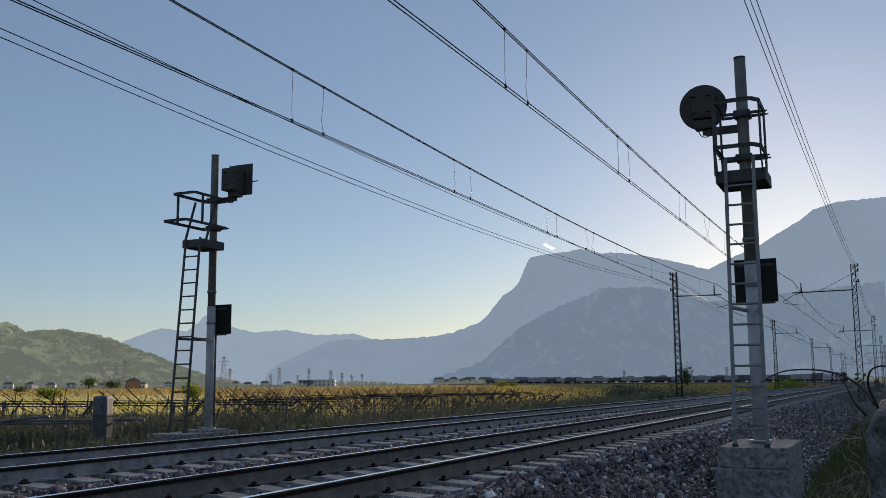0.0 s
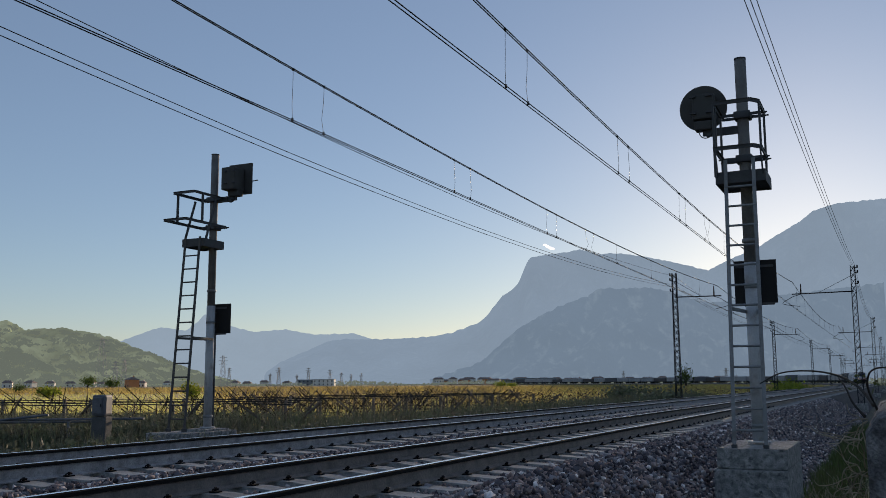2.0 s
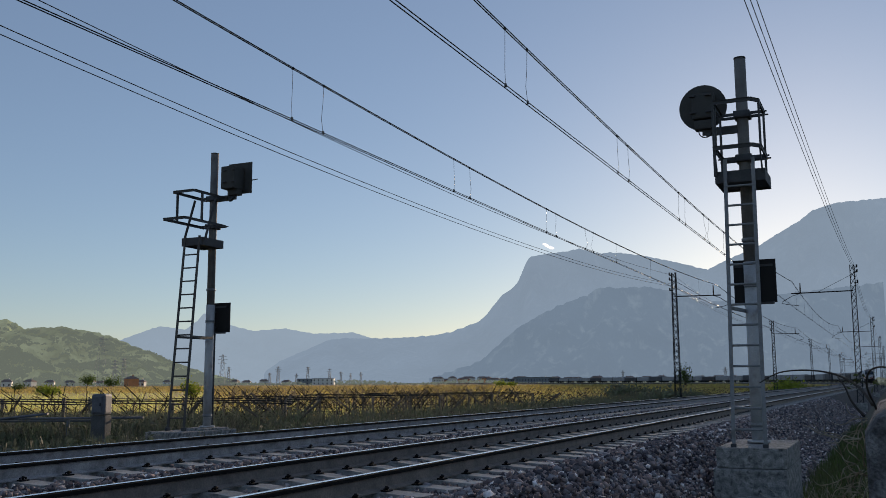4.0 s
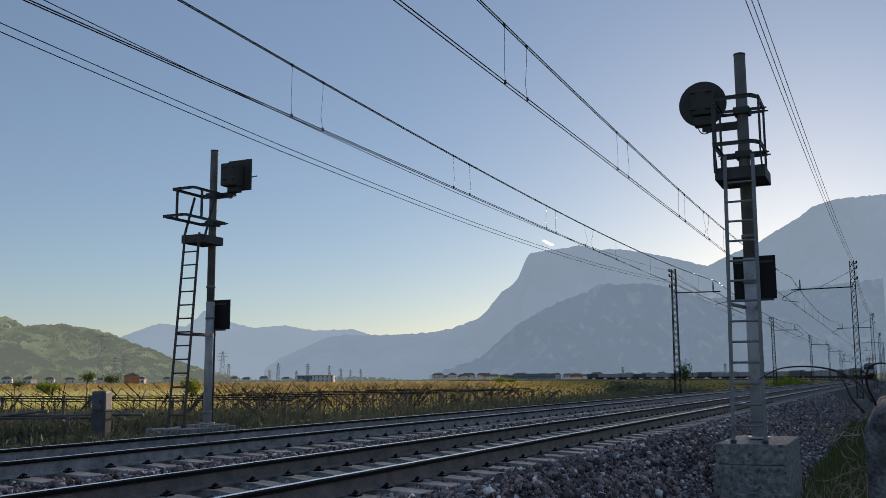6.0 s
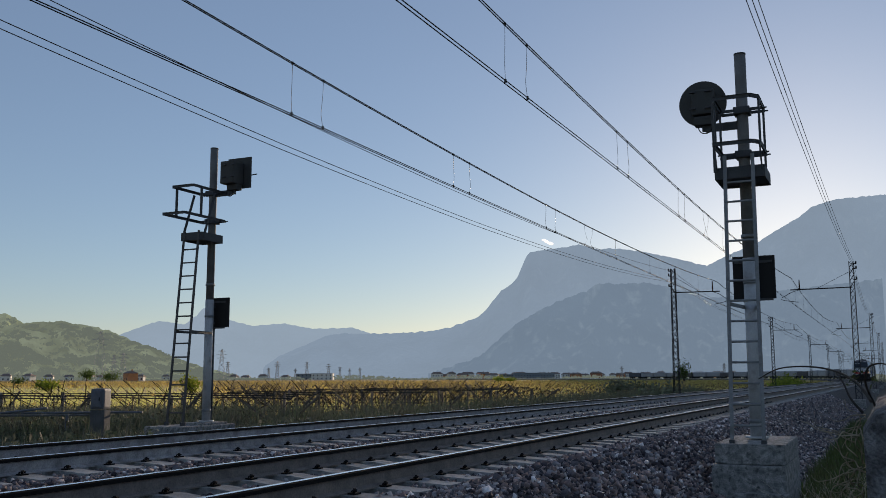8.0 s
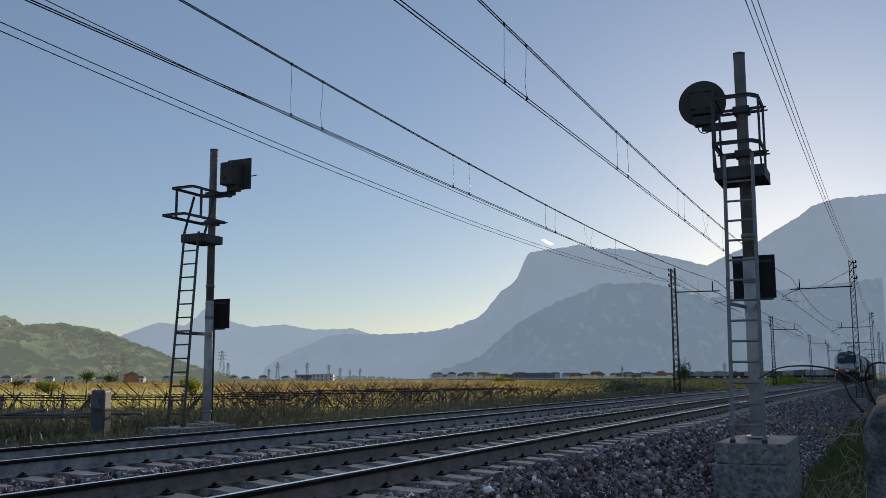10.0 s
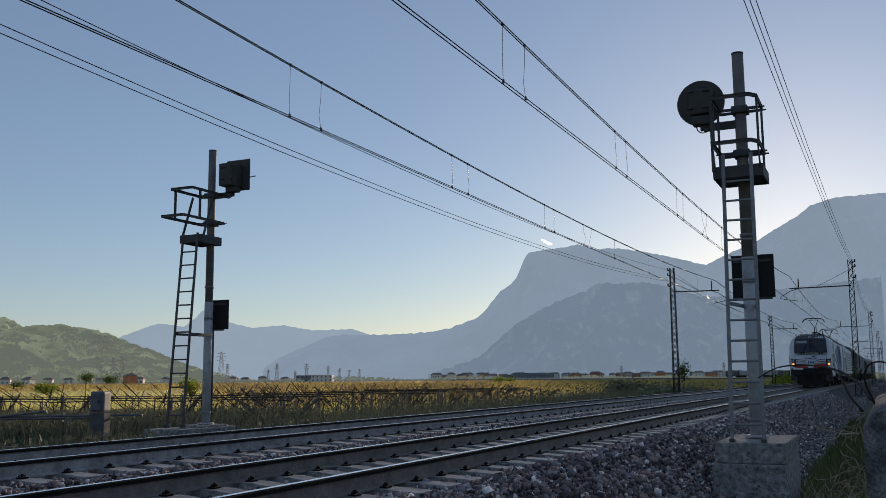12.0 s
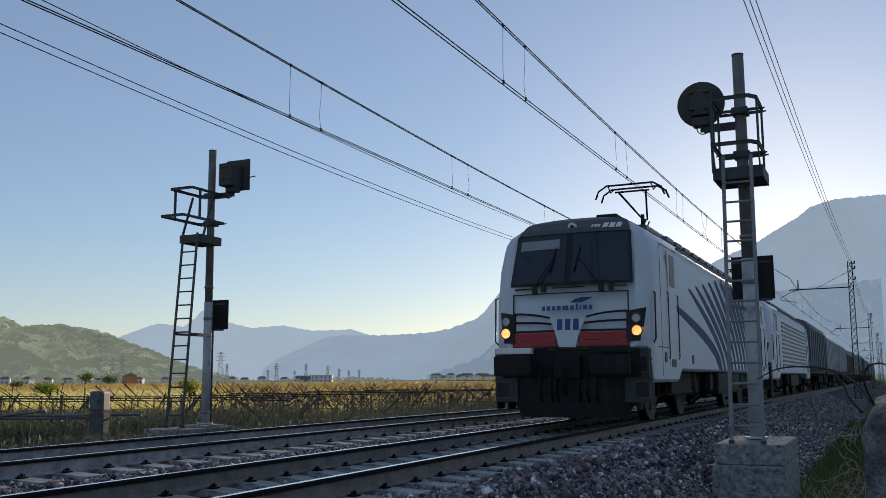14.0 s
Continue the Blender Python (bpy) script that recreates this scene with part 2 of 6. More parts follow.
def build_ground():
    offs = [-6000, -3000, -1200, -500, -200, -100, -60, -40, -25, -18, -13] + [c[0] for c in CROSS] + [14, 30, 80, 300, 900, 3000]
    ss = list(range(-100, 300, 4)) + list(range(300, 1200, 12))
    verts, faces = [], []
    # straight grid far out, so that the sheet never folds in the bend
    for s in ss:
        x, y, th = line(s)
        for o in offs:
            k = 1.0 if abs(o) < 40 else 0.0
            a = th * k
            z = ground_z(o) if -12 < o < 12 else -1.3
            verts.append((x + o * math.cos(a), y - o * math.sin(a), z))
    w = len(offs)
    for i in range(len(ss) - 1):
        for j in range(w - 1):
            faces.append((i * w + j, i * w + j + 1, (i + 1) * w + j + 1, (i + 1) * w + j))
    g = raw("ground", verts, faces, M_FIELD)
    tagged(g, "green and brown farmland with grassy verges", "ground", kind="structure")
    far = raw("ground_far", [(-7000, -2000, -1.6), (7000, -2000, -1.6), (7000, 5200, -1.6), (-7000, 5200, -1.6)], [(0, 1, 2, 3)], M_FIELD)
    tagged(far, "flat valley floor under the mountains", "ground", kind="structure")


build_ground()


BED_OFF = (-7.7, -6.3, -5.45, -5.25, -3.95, -2.65, -2.45, -1.5, -1.3, 0, 1.3, 1.5, 1.9, 2.4, 2.9, 3.4, 3.8)
BED_Z = (-0.60, -0.24, -0.21, -0.235, -0.235, -0.235, -0.21, -0.21, -0.235, -0.235, -0.235, -0.21, -0.20, -0.42, -0.72, -0.93, -1.05)


def build_bed():
    verts, faces = [], []
    prof = BED_OFF
    zs = BED_Z
    ss = list(np.arange(-40, 90, 1.5)) + list(range(90, 1200, 8))
    for s in ss:
        for o, z in zip(prof, zs):
            x, y, _ = line(s, o)
            verts.append((x, y, z + 0.03 * noise.noise((x * 2, y * 2, 0))))
    w = len(prof)
    for i in range(len(ss) - 1):
        for j in range(w - 1):
            faces.append((i * w + j, i * w + j + 1, (i + 1) * w + j + 1, (i + 1) * w + j))
    tagged(raw("ballast_bed", verts, faces, M_BED, True), "crushed-stone bed under the tracks, darkened for shade between stones", "ballast", kind="structure")


build_bed()

RAIL = [(-.075, -.172), (.075, -.172), (.075, -.160), (.012, -.140), (.009, -.050), (.036, -.040), (.036, -.010), (.026, -.001), (-.026, -.001), (-.036, -.010), (-.036, -.040), (-.009, -.050), (-.012, -.140), (-.075, -.160)]


def build_rails():
    for off in (-SPACING - HALF, -SPACING + HALF, -HALF, HALF):
        t = tagged(new("rail"), "rusty steel rail with a polished head", "rail", "running rails", kind="structure")
        bm, top = bmesh.new(), bmesh.new()
        ss = list(np.arange(-30, 240, 3)) + list(range(240, 1200, 8))
        rings, ring2 = [], []
        for s in ss:
            x, y, th = line(s, off)
            c, d = math.cos(th), math.sin(th)
            rings.append([(x + a * c, y - a * d, z) for a, z in RAIL])
            ring2.append([(x + a * c, y - a * d, z) for a, z in [(q, .003 - q * q / 0.6) for q in (-.028, -.021, -.012, 0, .012, .021, .028)]])
        loft(bm, rings)
        loft(top, ring2, True, close=False)
        for sd in (-1, 1):
            hs = bmesh.new()
            loft(hs, [[(line(s, off)[0] + a * math.cos(line(s, off)[2]), line(s, off)[1] - a * math.sin(line(s, off)[2]), z) for a, z in ((sd * .0375, -.04), (sd * .0375, -.011), (sd * .028, -.0004), (sd * .019, .0004))] for s in ss], close=False)
            part("head_side", hs, M_CLIP, t, "dark side of the rail head")
        part("rail_body", bm, M_DUSTY if off < -1 else M_RAIL, t, "pale dusty web and foot" if off < -1 else "")
        part("rail_head", top, M_RAILTOP, t, "shiny worn running surface")


build_rails()

# ---- mountains: ridge lines as bearing (degrees right of the line) and height (degrees) at a distance ----
AX, K = -25.149, 1668.0


def ridge(name, label, pts, dist, depth, material, rough=0.02, foot=-40, kind="structure", seed=0.0, crest=0.9):
    """A mountain flank: pts are (across, up) in thousandths of the distance seen along the view's axis."""
    xs = [p[0] for p in pts]
    n = int((xs[-1] - xs[0]) / 1.6)
    rows = 26
    verts, faces = [], []
    ca, sa = math.cos(radians(AX)), math.sin(radians(AX))
    for i in range(n + 1):
        u = xs[0] + (xs[-1] - xs[0]) * i / n
        h = float(np.interp(u, xs, [p[1] for p in pts]))
        for j in range(rows + 1):
            k = j / rows
            d = dist - depth * (1 - k) ** 1.15
            top = h * dist / 1000
            z = foot + (top - foot) * (k ** 1.35)
            px_, pz = u * 0.03 + seed, k * 5
            amp = 1 - k ** 6
            d += depth * 0.11 * amp * noise.fractal((px_, pz * 0.5, seed), 1.0, 2.1, 5)
            z += (top + 50) * rough * 4 * amp * k * noise.fractal((px_ * 1.3 + 7, pz, seed), 1.0, 2.0, 5)
            z += top * rough * 0.12 * noise.fractal((u * 0.3, 3.3, seed), 1.0, 2.0, 4)
            z += crest * dist / 1000 * k ** 3 * noise.fractal((u * 0.16 + 5, k * 3, seed), 0.8, 2.1, 5)
            a = u / 1000 * d
            verts.append((a * ca + d * sa, -a * sa + d * ca, z + EYE_Z))
    w = rows + 1
    for i in range(n):
        for j in range(rows):
            faces.append((i * w + j, (i + 1) * w + j, (i + 1) * w + j + 1, i * w + j + 1))
    return tagged(raw(name, verts, faces, material, True), label, "mountain", kind=kind)


def sky_line(*pts):
    return [((x - 784) / 1.668, (678.5 - y - (x - 784) * 0.0087) / 1.668 / (1 + 0.1421 * (y - 441) / 1668) * 1.01) for x, y in pts]


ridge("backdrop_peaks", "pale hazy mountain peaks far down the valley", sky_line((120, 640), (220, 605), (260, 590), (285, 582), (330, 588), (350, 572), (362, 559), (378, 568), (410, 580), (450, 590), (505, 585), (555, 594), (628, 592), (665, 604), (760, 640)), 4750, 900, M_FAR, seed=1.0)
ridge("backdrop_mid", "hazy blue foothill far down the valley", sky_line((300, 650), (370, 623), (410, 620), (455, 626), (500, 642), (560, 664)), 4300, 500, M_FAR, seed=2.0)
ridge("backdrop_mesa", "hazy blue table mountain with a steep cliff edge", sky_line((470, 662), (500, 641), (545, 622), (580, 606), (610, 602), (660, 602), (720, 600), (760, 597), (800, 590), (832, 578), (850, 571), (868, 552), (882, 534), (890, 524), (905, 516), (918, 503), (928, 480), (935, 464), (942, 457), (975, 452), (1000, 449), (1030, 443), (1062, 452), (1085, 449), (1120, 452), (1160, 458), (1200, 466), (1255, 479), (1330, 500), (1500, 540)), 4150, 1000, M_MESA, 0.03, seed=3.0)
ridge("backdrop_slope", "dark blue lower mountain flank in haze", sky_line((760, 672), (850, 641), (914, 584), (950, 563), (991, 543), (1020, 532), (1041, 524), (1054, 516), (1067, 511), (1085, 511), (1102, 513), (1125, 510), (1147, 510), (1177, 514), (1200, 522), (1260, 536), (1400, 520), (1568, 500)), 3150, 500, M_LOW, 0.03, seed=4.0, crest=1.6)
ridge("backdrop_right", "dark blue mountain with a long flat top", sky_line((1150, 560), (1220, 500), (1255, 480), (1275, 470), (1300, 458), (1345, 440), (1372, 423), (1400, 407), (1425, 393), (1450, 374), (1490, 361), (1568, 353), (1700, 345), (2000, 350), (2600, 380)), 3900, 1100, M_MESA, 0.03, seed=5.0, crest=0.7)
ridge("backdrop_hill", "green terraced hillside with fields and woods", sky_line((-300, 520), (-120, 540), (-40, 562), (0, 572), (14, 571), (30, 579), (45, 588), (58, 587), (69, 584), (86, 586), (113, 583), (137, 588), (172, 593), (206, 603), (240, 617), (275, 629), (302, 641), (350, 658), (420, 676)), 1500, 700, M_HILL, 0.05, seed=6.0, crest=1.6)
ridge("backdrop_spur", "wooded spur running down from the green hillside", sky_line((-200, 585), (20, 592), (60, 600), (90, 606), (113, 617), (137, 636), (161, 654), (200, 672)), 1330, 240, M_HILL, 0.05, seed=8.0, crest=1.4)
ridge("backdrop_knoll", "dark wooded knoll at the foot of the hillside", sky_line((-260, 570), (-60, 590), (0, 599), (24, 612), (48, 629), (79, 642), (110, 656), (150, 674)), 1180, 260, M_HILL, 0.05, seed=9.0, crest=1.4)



def build_cloud():
    """A small wisp over the table mountain, in flat overlapping lumps; its brightness is added emission."""
    rng = np.random.default_rng(31)
    m = mat("cloud_glow", (0.8, 0.8, 0.8), 1.0, 0, 0.1, 0.01, 0.05, 0, glow=(0.95, 0.97, 1.0, 0.9), spec=0)
    bm = bmesh.new()
    ca, sa = math.cos(radians(AX)), math.sin(radians(AX))
    for i in range(9):
        u, h = sky_line((966 + 15 * i / 8 + rng.uniform(-1, 1), 437 + 6 * i / 8 + rng.uniform(-1.2, 1.2)))[0]
        d, a = 4300, u / 1000 * 4300
        c = Matrix.Translation((a * ca + d * sa, -a * sa + d * ca, h / 1000 * d + EYE_Z)) @ Matrix.Rotation(radians(AX) * -1, 4, "Z")
        bmesh.ops.create_icosphere(bm, subdivisions=2, radius=1.0, matrix=c @ Matrix.Diagonal((rng.uniform(6, 13), 10, rng.uniform(2.5, 6), 1)))
    for v in bm.verts:
        v.co.z += 3 * noise.noise(v.co * 0.08)
    tagged(done("backdrop_cloud", bm, m), "small white wisp of cloud over the mountain", "cloud", kind="structure")


build_cloud()

# ---- signals, each on a concrete footing beside its track; local +y is the way the lamps face ----
M_UPPER = mat("aged_pole_paint", (0.19, 0.185, 0.18), 0.75, 0.1, 0.3, 4, 60, 0.15, stain=0.4, stain_col=(0.10, 0.075, 0.06))
M_GREYPOLE = mat("pole_grey_paint", (0.46, 0.48, 0.50), 0.6, 0.2, 0.2, 4, 60, 0.1, stain=0.45, stain_col=(0.16, 0.11, 0.08))
# dark copy of the ladder steel; the backlit silhouette is put into its colour
M_RUNGS = mat("silhouette_ladder_steel", (0.10, 0.095, 0.092), 0.75, 0.1, 0.3, 5, 60, 0.15, stain=0.3)
M_CAGE = mat("platform_steel", (0.08, 0.083, 0.088), 0.7, 0.2, 0.3, 6, 60, 0.15)
M_HEAD = mat("signal_back_grey", (0.06, 0.06, 0.058), 0.7, 0, 0.25, 6, 60, 0.1)


def rod(name, a, b, r, parent, material, label="", n=8):
    bm = bmesh.new()
    tube(bm, [a, b], r, n)
    return part(name, bm, material, parent, label)


def flat(name, a, b, w, t, parent, material, label=""):
    """A flat bar from a to b, w tall and t thick."""
    a, b = Vector(a), Vector(b)
    d = (b - a)
    bm = bmesh.new()
    q = d.to_track_quat("Y", "Z").to_matrix().to_4x4()
    box(bm, (0, d.length / 2, 0), (t, d.length, w), Matrix.Translation(a) @ q)
    return part(name, bm, material, parent, label)


def build_signal(m, top, head_side, round_head, label, rung_steel):
    s = thing("railway_signal", m, label, "railway signal", "lineside signals")
    bm = bmesh.new()
    tube(bm, [(0, 0, 0), (0, 0, 2.6)], 0.092, 20)
    tube(bm, [(0, 0, 0), (0, 0, 0.03)], 0.16, 20)
    part("pole", bm, M_GREYPOLE, s, "round grey-painted steel tube with rust marks")
    bm = bmesh.new()
    tube(bm, [(0, 0, 2.6), (0, 0, top)], 0.084, 20)
    part("upper_pole", bm, M_UPPER, s, "darker weathered upper length of the tube")
    bm = bmesh.new()
    tube(bm, [(0, 0, top), (0, 0, top + 0.02)], 0.088, 20)
    part("cap", bm, M_CAGE, s)
    for z in (0.22, 2.22, 2.9):
        bm = bmesh.new()
        tube(bm, [(0, 0, z), (0, 0, z + 0.05)], 0.1, 20)
        part("collar", bm, M_STEEL, s)
    # ladder behind the pole
    lad = new("ladder")
    lad.parent = s
    tagged(lad, "galvanised steel ladder with round rungs" if round_head else "weathered steel ladder with round rungs, darkened to a silhouette")
    yb, yt, zt = -0.98, -0.66, 4.02
    for x in (-0.205, 0.205):
        flat("stringer", (x, yb, -0.02), (x * 0.93, yt, zt), 0.022, 0.05, lad, rung_steel)
    k = 0
    while 0.22 + 0.283 * k < 3.7:
        z = 0.22 + 0.283 * k
        y = yb + (yt - yb) * (z + 0.12) / (zt + 0.12)
        rod("rung", (-0.205, y, z), (0.205, y, z), 0.016, lad, rung_steel)
        k += 1
    zs = 1.88
    ys = yb + (yt - yb) * (zs + 0.12) / (zt + 0.12)
    for x in (-0.2, 0.2):
        flat("ladder_stay", (x, ys, zs), (x * 0.45, -0.02, zs), 0.05, 0.02, s, rung_steel)
    for x in (-0.205, 0.205):
        bm = bmesh.new()
        bevel_box(bm, (x, yb, 0.0), (0.07, 0.1, 0.07), 0.01)
        part("ladder_foot", bm, M_CAGE, s)
    # platform with edge channel and grating bars
    pl = new("platform")
    pl.parent = s
    tagged(pl, "dark steel service platform")
    z0, hw, y0, y1 = (3.77, 0.335, -0.62, 0.12) if round_head else (3.90, 0.275, -0.66, 0.02)
    for y in (y0, y1):
        flat("edge_channel", (-hw, y, z0), (hw, y, z0), 0.17, 0.02, pl, M_CAGE)
    for x in (-hw, hw):
        flat("edge_channel", (x, y0, z0), (x, y1, z0), 0.17, 0.02, pl, M_CAGE)
    for i in range(9):
        y = y0 + 0.04 + (y1 - y0 - 0.08) * i / 8
        flat("grating_bar", (0.01 - hw, y, z0 + 0.07), (hw - 0.01, y, z0 + 0.07), 0.02, 0.03, pl, M_CAGE)
    bm = bmesh.new()
    box(bm, (0, (y0 + y1) / 2, z0 - 0.05), (2 * hw - 0.02, y1 - y0 - 0.01, 0.012))
    part("deck", bm, M_CAGE, pl)
    # guard rails: two hoops, uprights, slanted braces
    cg = new("guard_rail")
    cg.parent = s
    tagged(cg, "dark angle-steel guard rails round the platform")
    hoops = ((4.82, -0.84, 0.31), (4.15, -0.86, 0.315)) if round_head else ((4.93, -0.98, 0.28), (4.31, -1.24, 0.29))
    for z, f, w in hoops:
        k = 0.10 if round_head else 0.02
        c = [(-w, 0.06, z), (-w, f, z), (w - k, f, z), (w, f + k * 1.4, z), (w, 0.06, z)]
        for a, b in zip(c, c[1:]):
            flat("rail_bar", a, b, 0.055, 0.018, cg, M_CAGE)
            flat("rail_flange", (a[0] * 0.97, a[1], a[2] + 0.024), (b[0] * 0.97, b[1], b[2] + 0.024), 0.006, 0.05, cg, M_CAGE)
        for y in (-0.10, 0.10):
            flat("rail_clamp", (-w, y, z), (w, y, z), 0.045, 0.014, cg, M_CAGE)
        bm = bmesh.new()
        bevel_box(bm, (0, 0, z), (0.24, 0.26, 0.11), 0.02)
        part("pole_clamp", bm, M_CAGE, cg)
        for x in (-w, w):
            for y in (-0.10, 0.10):
                rod("bolt", (x - 0.05, y, z), (x + 0.05, y, z), 0.012, cg, M_CAGE, "", 6)
    (zu, fu, w), (zl, fl, _) = hoops
    if round_head:
        for x, y, za in ((-w, fu + 0.02, z0 - 0.02), (-w, -0.12, z0 - 0.02), (w, -0.10, z0 - 0.02), (w, fu + 0.16, zl), (-w, fu + 0.20, zl)):
            flat("upright", (x, y, za), (x, y, zu + 0.03), 0.045, 0.03, cg, M_CAGE)
        for x in (-w, w):
            flat("brace", (x, -0.60, z0), (x, fl + 0.06, zl), 0.045, 0.02, cg, M_CAGE)
    else:
        for x, y in ((-w, fu + 0.14), (w, fu + 0.26)):
            flat("upright", (x, y, zl), (x, y, zu + 0.02), 0.05, 0.03, cg, M_CAGE)
        for x in (-w, w):
            flat("brace", (x, -0.62, z0 - 0.04), (x, -0.28, zu - 0.06), 0.05, 0.025, cg, M_CAGE)
    # head on its bracket
    hx = (0.60 if round_head else 0.56) * head_side
    hz = 5.06 if round_head else 5.36
    bm = bmesh.new()
    box(bm, (hx * 0.5, 0.05, hz - 0.42), (abs(hx), 0.06, 0.10))
    box(bm, (hx * 0.5, -0.02, hz - 0.48), (abs(hx) * 0.8, 0.05, 0.05))
    part("bracket", bm, M_CAGE, s)
    hd = new("signal_head")
    hd.parent = s
    bm = bmesh.new()
    if round_head:
        tagged(hd, "round dark signal head seen from its back")
        tube(bm, [(hx, 0.16, hz), (hx, 0.18, hz)], 0.36, 40)
    else:
        tagged(hd, "square black signal plate with its lamp box behind")
        plate(bm, [(hx - 0.31, hz - 0.33), (hx + 0.31, hz - 0.33), (hx + 0.31, hz + 0.36), (hx - 0.31, hz + 0.36)], 0.18, 0.2)
    part("target_plate", bm, M_HEAD, hd)
    bm = bmesh.new()
    if round_head:
        bevel_box(bm, (hx + 0.03, 0.05, hz - 0.02), (0.34, 0.2, 0.4), 0.03)
    else:
        bevel_box(bm, (hx - 0.05, -0.02, hz - 0.02), (0.36, 0.36, 0.5), 0.03)
    part("lamp_box", bm, M_HEAD, hd)
    for i, (dx, dz) in enumerate(((-0.1, 0.13), (0.1, 0.13), (-0.1, -0.13), (0.1, -0.13))):
        bm = bmesh.new()
        yb2 = -0.07 if round_head else -0.21
        box(bm, (hx + dx * 1.2, yb2, hz + dz), (0.09, 0.05, 0.022))
        part("hinge", bm, M_CAGE, hd)
    bm = bmesh.new()
    bevel_box(bm, (hx - 0.02 * head_side, 0.04, hz - 0.32), (0.26, 0.2, 0.14), 0.02)
    part("terminal_box", bm, M_HEAD, hd)
    bm = bmesh.new()
    a = Vector((hx - 0.06 * head_side, -0.05, hz - 0.38))
    tube(bm, [a + Vector((-0.10 * math.cos(q) * head_side, 0, -0.05 + 0.10 * math.sin(q))) for q in np.linspace(0.2, -3.3, 12)], 0.008, 6)
    part("cable_loop", bm, M_DARK, hd)
    if not round_head:
        rod("sight_pin", (hx + 0.31, 0.19, hz - 0.05), (hx + 0.46, 0.19, hz - 0.04), 0.012, hd, M_HEAD)
    # black board lower down, on the far side of the pole
    bd = new("board")
    bd.parent = s
    tagged(bd, "black rectangular board")
    bm = bmesh.new()
    box(bm, (0.04 if round_head else 0.1, 0.17, 2.33), (0.60, 0.016, 0.64))
    part("board_plate", bm, M_DARK, bd)
    for z in (2.1, 2.45):
        flat("board_clamp", (0, 0.02, z), (0, 0.17, z), 0.04, 0.06, bd, M_CAGE)
    for z in (2.0, 2.56):
        flat("board_stiffener", (-0.24, 0.155, z), (0.3, 0.155, z), 0.035, 0.014, bd, M_CAGE)
    flat("cable_duct", (0.07, 0.08, 0.05), (0.07, 0.08, 2.0), 0.03, 0.03, s, M_CAGE)
    return s


build_signal(pose(-1.75, 14.36, -0.05), 5.70, -1, True, "grey trackside signal with ladder and round head on concrete", M_STEEL)
build_signal(pose(-13.2, 16.3, -0.10), 5.94, 1, False, "grey trackside signal with ladder and square head on slab", M_RUNGS)


def build_footings():
    f = thing("concrete_footing", pose(-1.73, 14.3, 0), "stepped weathered concrete block carrying the grey signal", "footing")
    bm = bmesh.new()
    bevel_box(bm, (0, 0, -0.20), (0.90, 2.0, 0.27), 0.018)
    part("upper_block", bm, M_CONC, f)
    bm = bmesh.new()
    bevel_box(bm, (-0.015, -0.01, -0.70), (0.935, 2.15, 0.72), 0.02)
    part("lower_block", bm, M_CONC, f)
    bm = bmesh.new()
    bevel_box(bm, (0.16, -1.12, -0.78), (0.66, 0.26, 0.2), 0.015)
    part("step", bm, M_CONC, f)
    f = thing("concrete_slab", pose(-13.30, 15.95, 0), "low grey concrete slab under the signal beside the far track", "footing")
    bm = bmesh.new()
    bevel_box(bm, (0, 0.0, -0.50), (0.95, 1.75, 0.7), 0.02)
    part("slab", bm, M_CONC, f)
    bm = bmesh.new()
    bevel_box(bm, (0.1, 0.3, -0.135), (0.6, 0.8, 0.06), 0.02)
    part("plinth", bm, M_CONC, f)


build_footings()


M_CABPOST = mat("dark_concrete", (0.11, 0.113, 0.118), 0.9, 0, 0.4, 5, 50, 0.4, stain=0.5)
M_CABBOX = mat("cabinet_grey_paint", (0.12, 0.13, 0.155), 0.6, 0.1, 0.25, 5, 50, 0.1, stain=0.4)


def build_cabinet():
    c = thing("lineside_cabinet", pose(-14.85, 14.95, 0, 0, 0, 18), "small grey metal cable cabinet on a concrete post among weeds", "cabinet")
    bm = bmesh.new()
    bevel_box(bm, (0, 0, -0.55), (0.31, 0.28, 1.45), 0.015)
    part("post", bm, M_CABPOST, c)
    bm = bmesh.new()
    bevel_box(bm, (0, -0.01, 0.40), (0.30, 0.34, 0.43), 0.05)
    part("case", bm, M_CABBOX, c)
    bm = bmesh.new()
    bevel_box(bm, (-0.01, -0.195, 0.40), (0.21, 0.03, 0.33), 0.012)
    part("door", bm, M_CABBOX, c)
    bm = bmesh.new()
    box(bm, (0.07, -0.215, 0.40), (0.02, 0.02, 0.07))
    part("handle", bm, M_DARK, c)


build_cabinet()


M_PIPE = mat("pale_pipe_paint", (0.13, 0.15, 0.18), 0.55, 0.1, 0.25, 5, 40, 0.1, stain=0.3)


def build_barrier():
    """A tube barrier among the weeds, one rail fallen aslant, ending at a dark post."""
    t = thing("pipe_barrier", pose(-17.9, 14.0, 0, 0, 0, 25), "pale grey tube barrier with a fallen rail among weeds", "barrier")
    for a, b in (((-2.6, 0, 0.07), (3.9, 0, 0.11)), ((-2.6, 0.06, 0.02), (3.0, 0.06, 0.05))):
        rod("rail", a, b, 0.024, t, M_PIPE)
    rod("fallen_rail", (-0.9, -0.12, -0.10), (1.9, -0.06, 0.2), 0.025, t, M_PIPE, "rail lying aslant")
    for x in (-1.0, 0.45, 2.3):
        rod("post", (x, 0.03, -1.3), (x, 0.03, 0.1), 0.035, t, M_PIPE)
    bm = bmesh.new()
    bevel_box(bm, (-0.62, 0.35, -0.42), (0.2, 0.2, 1.75), 0.02)
    part("end_post", bm, M_CABPOST, t, "dark square concrete post")


build_barrier()


